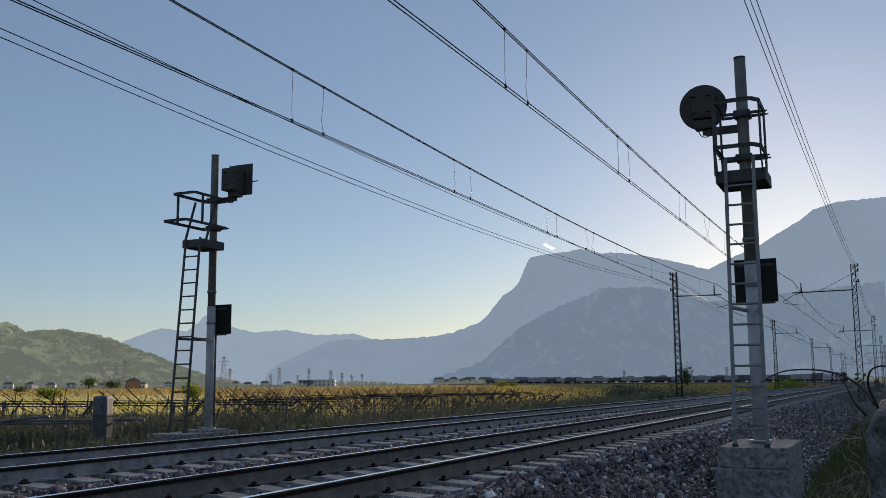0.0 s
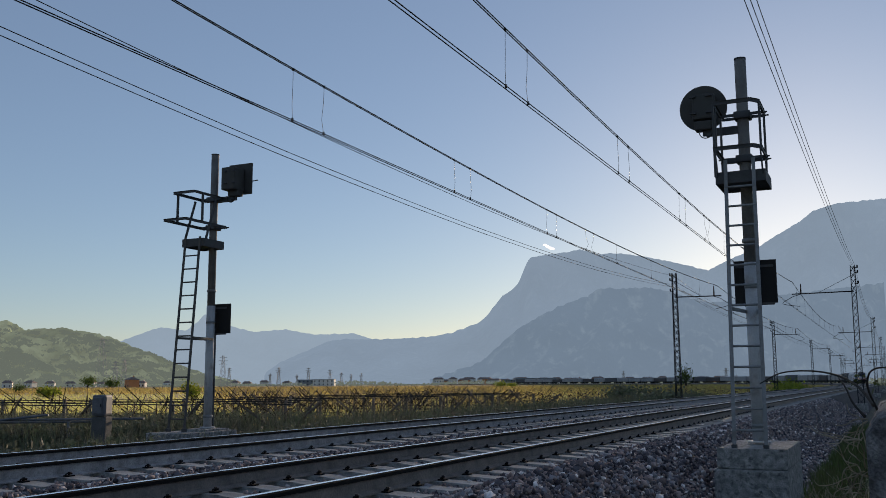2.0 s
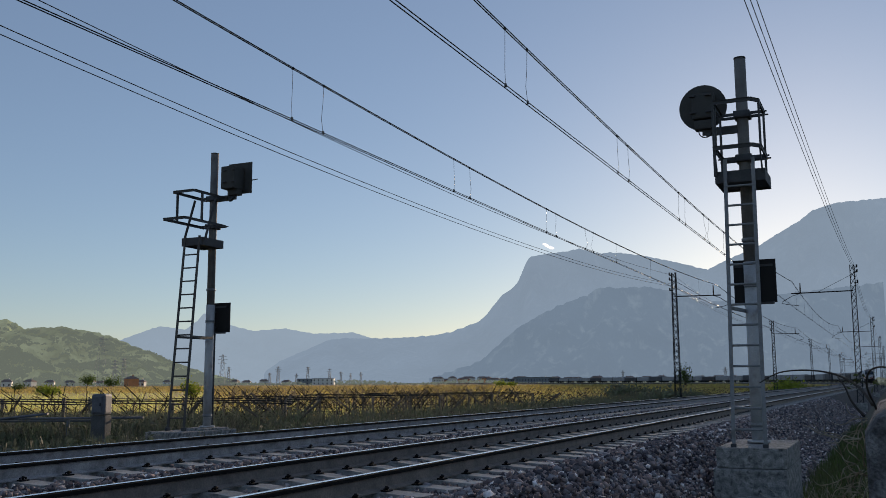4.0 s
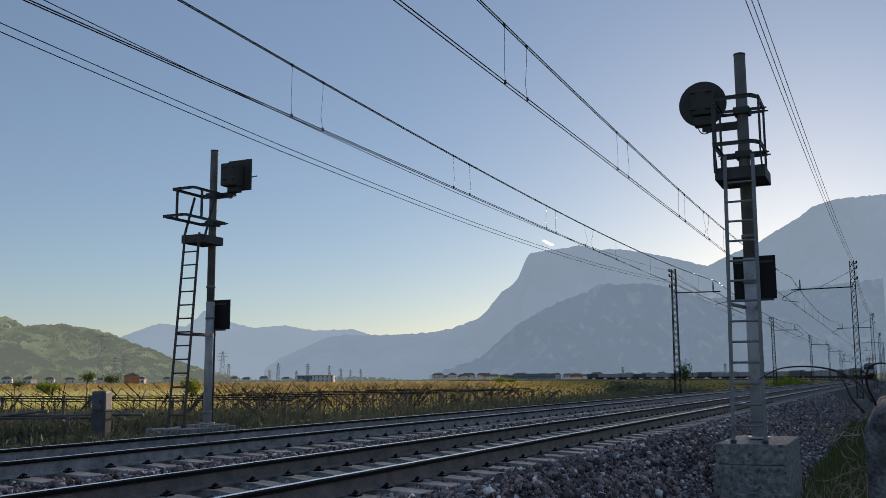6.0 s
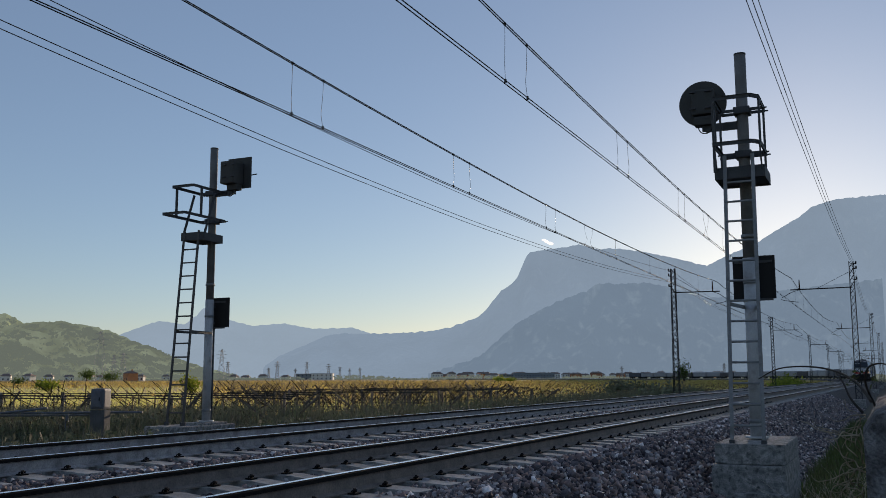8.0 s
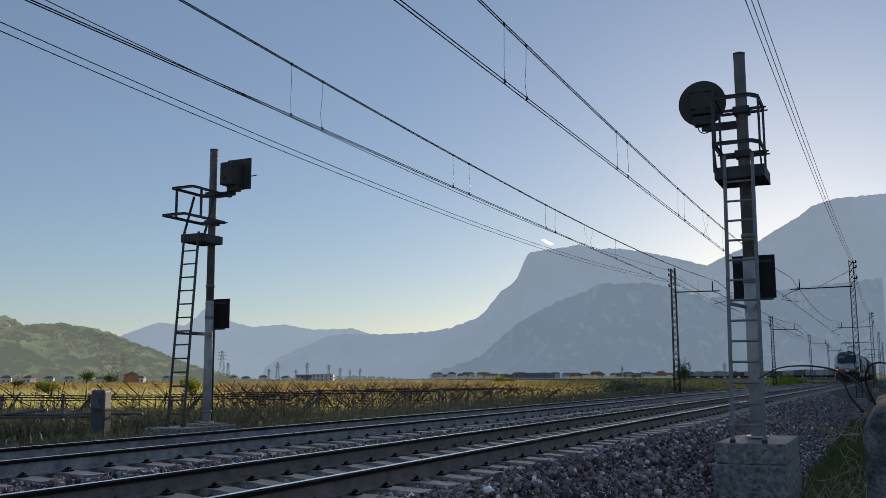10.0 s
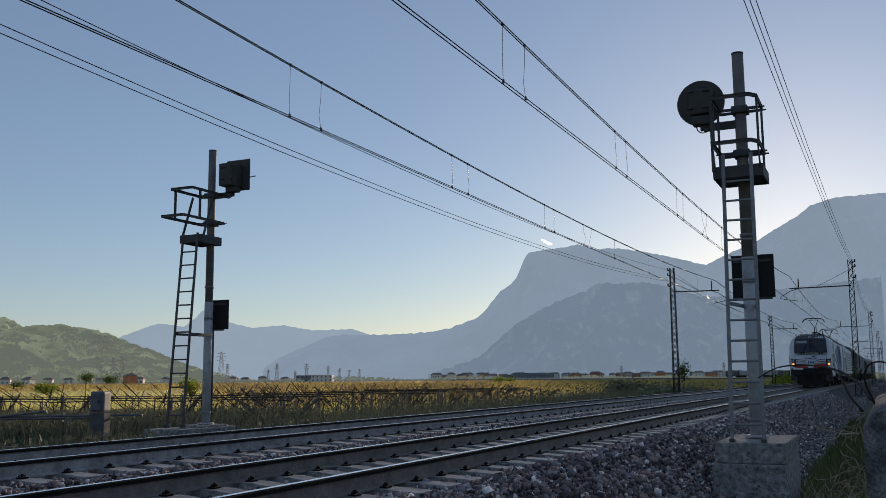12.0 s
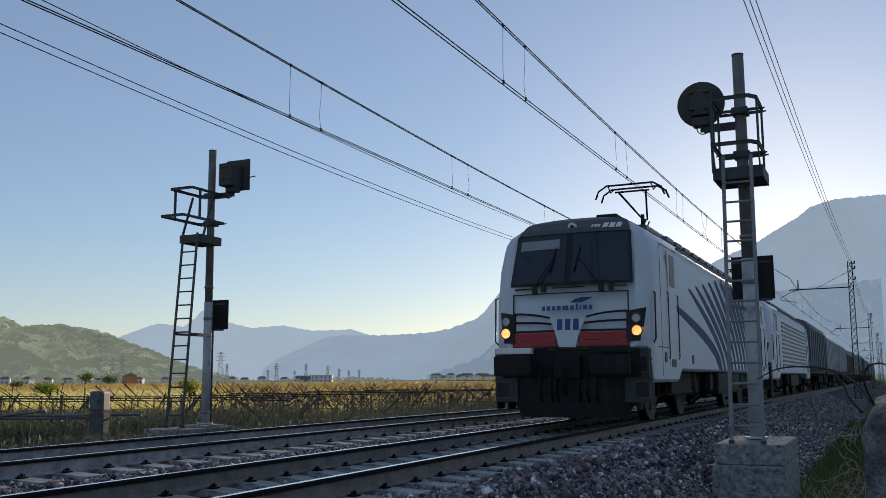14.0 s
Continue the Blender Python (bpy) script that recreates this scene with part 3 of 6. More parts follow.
def build_wall_post():
    w = thing("concrete_post", pose(0.26, 5.0, 0), "rough grey concrete parapet with rounded top beside the verge", "wall")
    bm = bmesh.new()
    out = [(-0.36, -1.2), (0.3, -1.2), (0.3, 0.60), (0.2, 0.72), (0.02, 0.765), (-0.2, 0.745), (-0.31, 0.70), (-0.355, 0.62)]
    ys = np.linspace(-1.0, 1.3, 14)
    rings = []
    for i, y in enumerate(ys):
        rings.append([(x + 0.02 * noise.noise((x * 3, y * 3, z * 3)), y, z + 0.015 * noise.noise((x * 5 + 9, y * 4, z * 3)) - (0.03 if i in (0, 13) else 0)) for x, z in out])
    loft(bm, rings, True)
    part("body", bm, mat("rough_cast_concrete", (0.22, 0.22, 0.23), 0.95, 0, 0.8, 11, 70, 1.0, stain=0.7), w)


build_wall_post()

# ---- overhead line ----
M_INS = mat("brown_insulator", (0.06, 0.03, 0.02), 0.3, 0, 0.2, 8, 40, 0)


def build_mast(m, h, arm_dir, reach, label, arm_z):
    """A lattice mast; arm_dir is +1 where the arm points to local +x."""
    t = thing("catenary_mast", m, label, "catenary mast", "overhead line masts")
    w0, w1 = 0.17, 0.12
    cs = []
    for sx in (-1, 1):
        for sy in (-1, 1):
            bm = bmesh.new()
            a, b = Vector((sx * w0, sy * w0, -1.0)), Vector((sx * w1, sy * w1, h))
            tube(bm, [a, b], 0.028, 4)
            part("corner_angle", bm, M_MAST, t)
            cs.append((a, b))
    n = 22
    for (ia, ib) in ((0, 1), (2, 3), (0, 2), (1, 3)):
        bm = bmesh.new()
        for i in range(n):
            p, q = cs[ia], cs[ib]
            u, v = i / n, (i + 1) / n
            tube(bm, [p[0].lerp(p[1], u), q[0].lerp(q[1], v)], 0.013, 4)
            tube(bm, [q[0].lerp(q[1], u), p[0].lerp(p[1], v)], 0.013, 4)
        part("lattice_face", bm, M_MAST, t)
    bm = bmesh.new()
    bevel_box(bm, (0, 0, -0.75), (0.7, 0.7, 0.5), 0.03)
    part("foundation", bm, M_CONC, t)
    r = reach * arm_dir
    ar = new("arm")
    ar.parent = t
    tagged(ar, "horizontal tube arm holding the wires")
    rod("arm_tube", (0, 0, arm_z), (r * 1.12, 0, arm_z - 0.03), 0.035, ar, M_MAST)
    rod("tie", (0, 0, arm_z + 1.0), (r * 0.62, 0, arm_z + 0.02), 0.012, ar, M_MAST)
    bm = bmesh.new()
    tube(bm, [(r * 0.95, 0, arm_z), (r * 0.95, 0, arm_z + 0.12)], 0.04, 8)
    tube(bm, [(r * 0.95, 0, arm_z + 0.12), (r * 0.95, 0, arm_z + 0.58)], 0.045, 8, r2=0.03)
    part("insulator", bm, M_INS, ar)
    bm = bmesh.new()
    tube(bm, [(r * 0.92, 0, arm_z - 0.02), (r * 1.1, 0, arm_z - 0.18), (r * 1.28, 0, arm_z - 0.5), (r * 1.3, 0, arm_z - 0.6), (r * 1.22, 0, arm_z - 0.68), (r * 0.98, 0, arm_z - 0.8)], 0.018, 6)
    part("registration_arm", bm, M_MAST, ar)
    for z in (h - 0.15, h - 0.45, h - 1.1):
        bm = bmesh.new()
        box(bm, (-arm_dir * 0.17, 0, z), (0.2, 0.06, 0.06))
        tube(bm, [(-arm_dir * 0.26, 0, z), (-arm_dir * 0.26, 0, z + 0.16)], 0.045, 8)
        part("feeder_bracket", bm, M_MAST, t)
    return t


MAST_S = [58, 110, 162, 208, 256, 304, 352]
first = {}
for i, s in enumerate(MAST_S):
    for side, off, h, reach, arm_z in ((1, -6.5, 7.42, 2.45, 5.95), (-1, 3.45, 7.72, 3.15, 6.16)):
        s2 = s + (3.5 if side < 0 else 0)
        if side in first:
            copy_thing(first[side], on_line(s2, off))
        else:
            first[side] = build_mast(on_line(s2, off), h, side, reach, "dark steel lattice mast with a tube arm over the track", arm_z)


def wire(name, label, path, r, group):
    cu = bpy.data.curves.new(name, "CURVE")
    cu.dimensions, cu.bevel_depth, cu.bevel_resolution = "3D", r, 1
    sp = cu.splines.new("POLY")
    sp.points.add(len(path) - 1)
    for p, q in zip(sp.points, path):
        p.co = (*q, 1)
    cu.materials.append(M_WIRE)
    return tagged(new(name, cu), label, "wire", group)


SUPPORTS = [-46, -2] + MAST_S


def sag(s, low, high, ends=None):
    ends = ends or SUPPORTS
    for a, b in zip(ends, ends[1:]):
        if a <= s <= b:
            u = 2 * (s - a) / (b - a) - 1
            return low + (high - low) * u * u
    return high


def build_wires():
    ss = list(np.arange(-30, 130, 1.5)) + list(np.arange(130, 352, 4.0))
    near_ends, far_ends = [-100, -4] + [k + 3.5 for k in MAST_S], [-100, 5] + MAST_S
    for off, lo, hi in ((0, 6.13, 6.87), (-SPACING, 5.97, 6.54)):
        for d in (-0.02, 0.02):
            hang = wire("messenger_wire", "dark stranded messenger wire sagging between masts", [(*line(s, off + d)[:2], sag(s, lo, hi, far_ends if off else near_ends)) for s in ss], 0.0095, "overhead wires")
            wire("contact_wire", "taut copper contact wire over the track", [(*line(s, off + d * 1.6)[:2], (5.36 - 0.0032 * min(s, 30) if off else 5.37 - 0.0012 * min(s, 35))) for s in ss], 0.0085, "overhead wires")
        # droppers in pairs
        for k, s in enumerate((4.2, 5.2, 13.2, 14.2, 19.95, 20.9, 26.7, 27.6, 30.7, 31.7, 34.8, 40.5, 46, 52, 64, 70, 77, 84, 90, 97, 104)):
            bm = bmesh.new()
            x, y, _ = line(s, off)
            z0, z1 = (5.36 - 0.0032 * min(s, 30) if off else 5.37 - 0.0012 * min(s, 35)), sag(s, lo, hi, far_ends if off else near_ends)
            bend = 0.05 * math.sin(k * 1.7) if k not in (8, 9) else 0.16 * (-1) ** k
            tube(bm, [(x, y, z0), (x + bend * 0.3, y + bend, z0 + (z1 - z0) * 0.3), (x, y + bend * 0.4, z0 + (z1 - z0) * 0.65), (x, y, z1)], 0.0042, 5)
            box(bm, (x, y, z0 + 0.02), (0.03, 0.03, 0.06))
            box(bm, (x, y, z1), (0.03, 0.03, 0.05))
            part("dropper", bm, M_WIRE, hang, "thin dropper wire clamped to the contact wire")
    # feeders on the mast tops, on both sides
    for off, lo, hi in ((-6.5, 5.64, 6.28), (-6.5, 5.52, 6.14)):
        wire("feeder_wire", "dark feeder cable strung along the mast tops", [(*line(s, off)[:2], sag(s, lo, hi, far_ends) + float(np.interp(s, (16, 27, 40, 58), (0, 0.07, 0.2, 0.42)))) for s in ss], 0.008, "overhead wires")
    wire("feeder_wire", "dark feeder cable strung along the mast tops", [(*line(s, -6.5)[:2], sag(s, 6.44, 7.25)) for s in ss], 0.008, "overhead wires")
    for off, lo, hi in ((3.45, 6.62, 7.66), (3.50, 6.75, 7.7), (3.56, 6.86, 7.8)):
        wire("feeder_wire", "dark feeder cable strung along the mast tops", [(*line(s, off)[:2], sag(s, lo, hi, [-33] + [k + 3.5 for k in MAST_S])) for s in ss], 0.0075, "overhead wires")


build_wires()

# ---- the train ----
TRAIN, SPINNERS = [], []
M_SILVER = mat("loco_silver_paint", (0.58, 0.63, 0.69), 0.5, 0.15, 0.10, 0.8, 25, 0.02, stain=0.12, stain_col=(0.25, 0.24, 0.23))
M_DOORGLASS = mat("door_glass", (0.012, 0.011, 0.012), 0.35, 0, 0.1, 1, 5, 0, spec=0.25)
M_STEPGREY = mat("step_grey_paint", (0.045, 0.047, 0.055), 0.6, 0, 0.25, 3, 30, 0.05)
M_ROOFGREY = mat("loco_roof_grey", (0.07, 0.07, 0.085), 0.45, 0.1, 0.15, 1, 25, 0.03)
M_BLUE = mat("stripe_blue", (0.025, 0.055, 0.17), 0.6, 0.0, 0.12, 2, 25, 0, spec=0.2)
M_LBLUE = mat("lettering_blue", (0.02, 0.06, 0.20), 0.4, 0, 0.1, 2, 25, 0)
M_RED = mat("signal_red_paint", (0.40, 0.012, 0.012), 0.4, 0, 0.15, 2, 25, 0)
M_BLACK = mat("underframe_black", (0.006, 0.006, 0.0065), 0.7, 0.1, 0.3, 3, 30, 0.1, stain=0.4, stain_col=(0.04, 0.03, 0.025))
M_SEAM = mat("rubber_seam", (0.006, 0.006, 0.007), 0.5, 0, 0.1, 3, 30, 0)
M_GLASS = mat("cab_glass", (0.014, 0.022, 0.036), 0.05, 0.0, 0.1, 0.6, 3, 0, spec=0.5)
M_WHITE = mat("white_paint", (0.72, 0.72, 0.70), 0.45, 0, 0.08, 2, 25, 0)
M_LAMP = mat("lit_lamp", (1.0, 0.7, 0.35), 0.3, 0, 0.05, 9, 20, 0, glow=(1.0, 0.38, 0.08, 1.15, 0.5))
M_LAMPDIM = mat("lamp_glass", (0.25, 0.26, 0.28), 0.12, 0.3, 0.1, 5, 20, 0)
M_WHEEL = mat("wheel_steel", (0.014, 0.013, 0.012), 0.55, 0.6, 0.3, 4, 30, 0.1)
M_SUNBLIND = mat("sun_blind", (0.25, 0.28, 0.32), 0.6, 0, 0.1, 2, 20, 0)

L_LOCO = 18.98
# cross-section of the body, right half from the sill up
SECTION = [(1.44, 0.95), (1.49, 1.0), (1.49, 2.3), (1.48, 2.9), (1.44, 3.25), (1.36, 3.40), (1.18, 3.58), (0.92, 3.72), (0.5, 3.80), (0.0, 3.83)]


def section(y, kx=1.0, drop=0.0, bottom=0.95, lean=None):
    r = []
    for x, z in SECTION:
        zz = bottom + (z - 0.95) * (3.83 - drop - bottom) / (3.83 - 0.95)
        r.append((x * kx, y + (lean(zz, x) if lean else 0), zz))
    return r + [(-x, b, c) for x, b, c in r[::-1][1:]]


def face_y(z):
    """How far back the cab face lies at height z."""
    return float(np.interp(z, (0.9, 1.4, 2.3, 2.55, 3.5, 3.75, 3.95), (0.50, 0.50, 0.56, 0.60, 0.90, 1.22, 1.75)))


def half_w(z):
    """Half width of the flat cab face at height z."""
    return float(np.interp(z, (1.3, 1.5, 2.0, 2.55, 3.5, 3.75), (1.16, 1.18, 1.16, 1.13, 1.06, 0.95)))


def face_pt(x, z, out=0.0):
    """A point on the cab face, which bows back towards its sides."""
    u = abs(x) / 1.15
    return (x, face_y(z) + 0.13 * u * u - out, z)


def corner_y(x, z):
    """The body's surface at the rounded corner beside the face."""
    return face_y(z) + 0.13 * min(1.0, x / 1.15) ** 2 + float(np.interp(x, (1.15, 1.29, 1.386, 1.45), (0.0, 0.06, 0.13, 0.26)))


def skin(name, outline, out, parent, material, label="", thick=0.02, div=6):
    """A plate that follows the bowed cab face: outline gives (x, z) rows from bottom to top as (z, x_left, x_right)."""
    bm = bmesh.new()
    rows_f, rows_b = [], []
    for z, a, b in outline:
        rows_f.append([bm.verts.new(face_pt(a + (b - a) * k / div, z, out)) for k in range(div + 1)])
        rows_b.append([bm.verts.new(face_pt(a + (b - a) * k / div, z, out - thick)) for k in range(div + 1)])
    for rows in (rows_f, rows_b):
        for p, q in zip(rows, rows[1:]):
            for k in range(div):
                bm.faces.new((p[k], p[k + 1], q[k + 1], q[k]))
    for p, q in ((rows_f[0], rows_b[0]), (rows_f[-1], rows_b[-1])):
        for k in range(div):
            bm.faces.new((p[k], p[k + 1], q[k + 1], q[k]))
    for i in range(len(rows_f) - 1):
        for k in (0, div):
            bm.faces.new((rows_f[i][k], rows_f[i + 1][k], rows_b[i + 1][k], rows_b[i][k]))
    return part(name, bm, material, parent, label)


def side_plate(name, outline, parent, material, side=1, thick=0.012, label=""):
    """A thin plate on the body side: outline in (y, z)."""
    bm = bmesh.new()
    x0 = 1.487 * side
    lo = [bm.verts.new((x0, y, z)) for y, z in outline]
    hi = [bm.verts.new((x0 + thick * side, y, z)) for y, z in outline]
    bm.faces.new(lo)
    bm.faces.new(hi[::-1])
    for i in range(len(lo)):
        j = (i + 1) % len(lo)
        bm.faces.new((lo[j], lo[i], hi[i], hi[j]))
    return part(name, bm, material, parent, label)


def build_bogie(parent, y0, wheels, wb, r, spin, rail_gauge=1.5):
    bg = new("bogie")
    bg.parent = parent
    bg.matrix_basis = pose(0, y0, 0)
    bm = bmesh.new()
    for sx in (-1, 1):
        bevel_box(bm, (sx * 1.05, 0, 0.72), (0.2, wb + 1.5, 0.5), 0.04)
        for sy in (-1, 1):
            bevel_box(bm, (sx * 1.08, sy * wb / 2, r), (0.22, 0.34, 0.30), 0.04)
            tube(bm, [(sx * 1.12, sy * wb / 2 - 0.3, 0.55), (sx * 1.12, sy * wb / 2 - 0.3, 0.95)], 0.07, 8)
            tube(bm, [(sx * 1.12, sy * wb / 2 + 0.3, 0.55), (sx * 1.12, sy * wb / 2 + 0.3, 0.95)], 0.07, 8)
    bevel_box(bm, (0, 0, 0.75), (2.0, 0.7, 0.3), 0.03)
    part("bogie_frame", bm, M_BLACK, bg)
    for sy in (-1, 1):
        bm = bmesh.new()
        tube(bm, [(-0.8, 0, 0), (0.8, 0, 0)], 0.09, 10)
        for sx in (-1, 1):
            tube(bm, [(sx * 0.69, 0, 0), (sx * 0.825, 0, 0)], r, 28)
            tube(bm, [(sx * 0.66, 0, 0), (sx * 0.69, 0, 0)], r + 0.028, 28)
            tube(bm, [(sx * 0.825, 0, 0), (sx * 0.86, 0, 0)], r * 0.3, 12)
        w = part("wheelset", bm, M_WHEEL, bg, "steel wheels on their axle")
        w.matrix_basis = pose(0, sy * wb / 2, r)
        if spin:
            SPINNERS.append((w, Vector((0, sy * wb / 2, r)), r))
    return bg


def build_loco(striped, spin):
    lo = thing("locomotive", pose(0, 0, 0), "silver electric locomotive with blue fan stripes and lit headlamps" if striped else "silver-blue electric locomotive with louvred sides coupled behind the leading one", "locomotive", "train")
    # body shell: cab, straight sides, rear cab
    bm = bmesh.new()
    rings = []
    for dy, k, drop in ((0.0, 0.80, 0.0), (0.05, 0.865, 0.0), (0.13, 0.93, 0.0), (0.27, 0.975, 0.0), (0.46, 1.0, 0.0)):
        lean = lambda z, x: face_y(z) + dy + (0.13 * (1 - dy / 0.46) * min(1, abs(x) / 1.15) ** 2)
        rings.append(section(0, k, 0.0, 1.36 if dy < 0.2 else 0.74, lean))
    rings.append(section(2.8, 1, 0, 0.74))
    rings.append(section(3.1, 1, 0, 0.95))
    rings.append(section(L_LOCO - 3.1, 1, 0, 0.95))
    rings.append(section(L_LOCO - 2.8, 1, 0, 0.74))
    for dy, k in ((0.46, 1.0), (0.27, 0.975), (0.13, 0.93), (0.05, 0.865), (0.0, 0.80)):
        lean = lambda z, x: L_LOCO - (face_y(z) + dy + (0.13 * (1 - dy / 0.46) * min(1, abs(x) / 1.15) ** 2))
        rings.append(section(0, k, 0.0, 1.36 if dy < 0.2 else 0.74, lean))
    loft(bm, rings, True)
    bmesh.ops.recalc_face_normals(bm, faces=bm.faces[:])
    for e in bm.edges:
        if len(e.link_faces) == 2 and e.calc_face_angle(0) > 0.62:
            e.smooth = False
    part("body", bm, M_SILVER, lo, "silver metallic body shell")
    # windscreen: dark surround, glass panes, centre post
    skin("screen_surround", [(z, -half_w(z) - 0.01, half_w(z) + 0.01) for z in (2.50, 2.6, 2.9, 3.2, 3.46)], 0.014, lo, M_SEAM, "black rubber windscreen surround", 0.05)
    for a, b in ((-1, -0.06), (0.06, 1)):
        skin("windscreen", [(z, a * (half_w(z) - 0.025) if a < -0.5 else a, b * (half_w(z) - 0.025) if b > 0.5 else b) for z in (2.535, 2.7, 3.0, 3.25, 3.435)], 0.026, lo, M_GLASS, "dark tinted windscreen pane", 0.03)
    skin("sun_blind", [(z, -0.98, -0.2) for z in (3.18, 3.36)], 0.029, lo, M_SUNBLIND, "pale sun blind drawn behind the glass", 0.004)
    skin("roof_band", [(z, -half_w(z) + 0.0, half_w(z) - 0.0) for z in (3.47, 3.56, 3.66)] + [(3.72, -0.94, 0.94), (3.765, -0.76, 0.76), (3.80, -0.5, 0.5), (3.82, -0.24, 0.24)], 0.02, lo, M_ROOFGREY, "dark grey band over the windscreen", 0.05)
    # top lamp and the fleet number as bars
    bm = bmesh.new()
    c = Vector(face_pt(-0.02, 3.60, 0.03))
    tube(bm, [c, c + Vector((0, 0.06, 0.0))], 0.085, 20)
    tl = part("top_lamp", bm, M_WHITE, lo, "round white top lamp")
    bm = bmesh.new()
    tube(bm, [c + Vector((0, -0.006, 0)), c + Vector((0, 0.03, 0))], 0.04, 14)
    part("lamp_lens", bm, M_SEAM, tl)
    if striped:
        for i, (x, w, h) in enumerate(((0.36, 0.03, 0.06), (0.42, 0.05, 0.06), (0.48, 0.04, 0.06), (0.60, 0.09, 0.11), (0.72, 0.09, 0.11), (0.84, 0.09, 0.11))):
            skin("number_bar", [(3.60 - h / 2, x - w / 2, x + w / 2), (3.60 + h / 2, x - w / 2 + 0.01, x + w / 2 + 0.01)], 0.026, lo, M_WHITE, "white number bar", 0.01, 1)
    # wipers
    for bx, tx in ((-0.62, -0.28), (0.62, 0.18)):
        bm = bmesh.new()
        tube(bm, [face_pt(bx, 2.43, 0.06), face_pt(bx + (tx - bx) * 0.3, 2.62, 0.09), face_pt(tx, 3.0, 0.07)], 0.014, 6)
        tube(bm, [face_pt(tx - 0.07, 2.72, 0.06), face_pt(tx + 0.02, 3.2, 0.06)], 0.011, 6)
        bevel_box(bm, face_pt(bx, 2.42, 0.05), (0.1, 0.07, 0.14), 0.015)
        bevel_box(bm, face_pt(bx + 0.17, 2.43, 0.04), (0.09, 0.05, 0.13), 0.012)
        part("wiper", bm, M_SEAM, lo, "black wiper arm")
    for a, b in ((-1.05, -0.7), (-0.3, 0.3), (0.72, 1.05)):
        skin("step_slot", [(2.43, a, b), (2.455, a, b)], 0.012, lo, M_SEAM, "", 0.02, 3)
    # front panel outline, grille slots and red band
    for z, t in ((2.33, 0.022), (1.36, 0.03)):
        skin("panel_seam", [(z, -1.08, 1.08), (z + t, -1.08, 1.08)], 0.012, lo, M_SEAM, "", 0.02)
    for x in (-1.08, 1.06):
        skin("panel_seam", [(1.36, x, x + 0.02), (2.34, x, x + 0.02)], 0.012, lo, M_SEAM, "", 0.02, 1)
    for sx in (-1, 1):
        for z, zi in ((1.99, 1.90), (1.83, 1.79), (1.66, 1.66)):
            inner = 0.34 if z > 1.9 else (0.30 if z > 1.7 else 0.24)
            bm = bmesh.new()
            pts = [face_pt(sx * (1.06 - (1.06 - inner) * k / 6), z - (z - zi) * (k / 6) ** 2, 0.016) for k in range(7)]
            tube(bm, pts, 0.02, 5)
            part("grille_slot", bm, M_SEAM, lo)
        for z0, z1 in ((1.50, 1.63), (1.39, 1.48)):
            skin("red_band", [(z0, min(sx * 0.20, sx * 1.06), max(sx * 0.20, sx * 1.06)), (z1, min(sx * 0.24, sx * 1.06), max(sx * 0.24, sx * 1.06))], 0.013, lo, M_RED, "red painted band along the lower front", 0.02)
    skin("centre_shield", [(1.37, -0.15, 0.15), (1.45, -0.17, 0.17), (1.7, -0.25, 0.25), (1.88, -0.33, 0.33)], 0.03, lo, M_SILVER, "silver shield between the grilles", 0.04)
    if striped:
        for i in range(3):
            x = -0.19 + i * 0.15
            skin("number_bar", [(1.67, x, x + 0.10), (1.87, x + 0.005, x + 0.105)], 0.036, lo, M_LBLUE, "blue number bar", 0.01, 1)
        x = -0.48
        for w in (0.05, 0.07, 0.06, 0.07, 0.11, 0.07, 0.04, 0.025, 0.07, 0.06):
            skin("emblem_bar", [(2.03, x, x + w), (2.11 + (0.03 if w in (0.08, 0.04) else 0), x, x + w)], 0.014, lo, M_LBLUE, "dark blue name bar", 0.012, 1)
            x += w + 0.034
        for k in range(4):
            a = 0.05 + 0.05 * k
            skin("emblem_stroke", [(2.16, a, a + 0.06), (2.22, a + 0.09, a + 0.20), (2.25, a + 0.20, a + 0.27)], 0.014, lo, M_BLUE, "", 0.01, 1)
    # headlamps
    for sx in (-1, 1):
        hl = new("headlight")
        hl.parent = lo
        tagged(hl, "dark lamp housing with a lit round lamp")
        bm = bmesh.new()
        grid = []
        for i in range(8):
            x = 1.04 + 0.39 * i / 7
            grid.append([bm.verts.new((sx * x, corner_y(x, z) - 0.022, z)) for z in np.linspace(1.46, 1.98 + 0.08 * i / 7, 5)])
            grid[-1].append(bm.verts.new((sx * x * 0.97, corner_y(x, 1.9) + 0.12, 1.96)))
            grid[-1].insert(0, bm.verts.new((sx * x * 0.97, corner_y(x, 1.5) + 0.12, 1.48)))
        for p, q in zip(grid, grid[1:]):
            for k in range(6):
                bm.faces.new((p[k], p[k + 1], q[k + 1], q[k]))
        bm.faces.new(grid[0])
        bm.faces.new(grid[-1][::-1])
        part("housing", bm, M_SEAM, hl)
        for (x, z, r, mm, nm) in ((1.215, 1.64, 0.085, M_LAMP, "lit_lamp"), (1.21, 1.86, 0.07, M_LAMPDIM, "lamp_glass")):
            bm = bmesh.new()
            yy = corner_y(x, z) - 0.012
            tube(bm, [(sx * x, yy - 0.055, z), (sx * x, yy, z)], r, 20)
            part(nm, bm, mm, hl, "warm glowing headlamp" if r > 0.08 else "unlit lamp lens")
            bm = bmesh.new()
            tube(bm, [(sx * x + (r + 0.012) * math.cos(q), yy - 0.05, z + (r + 0.012) * math.sin(q)) for q in np.linspace(0, math.tau, 17)], 0.012, 5)
            part("lamp_ring", bm, M_ROOFGREY, hl)
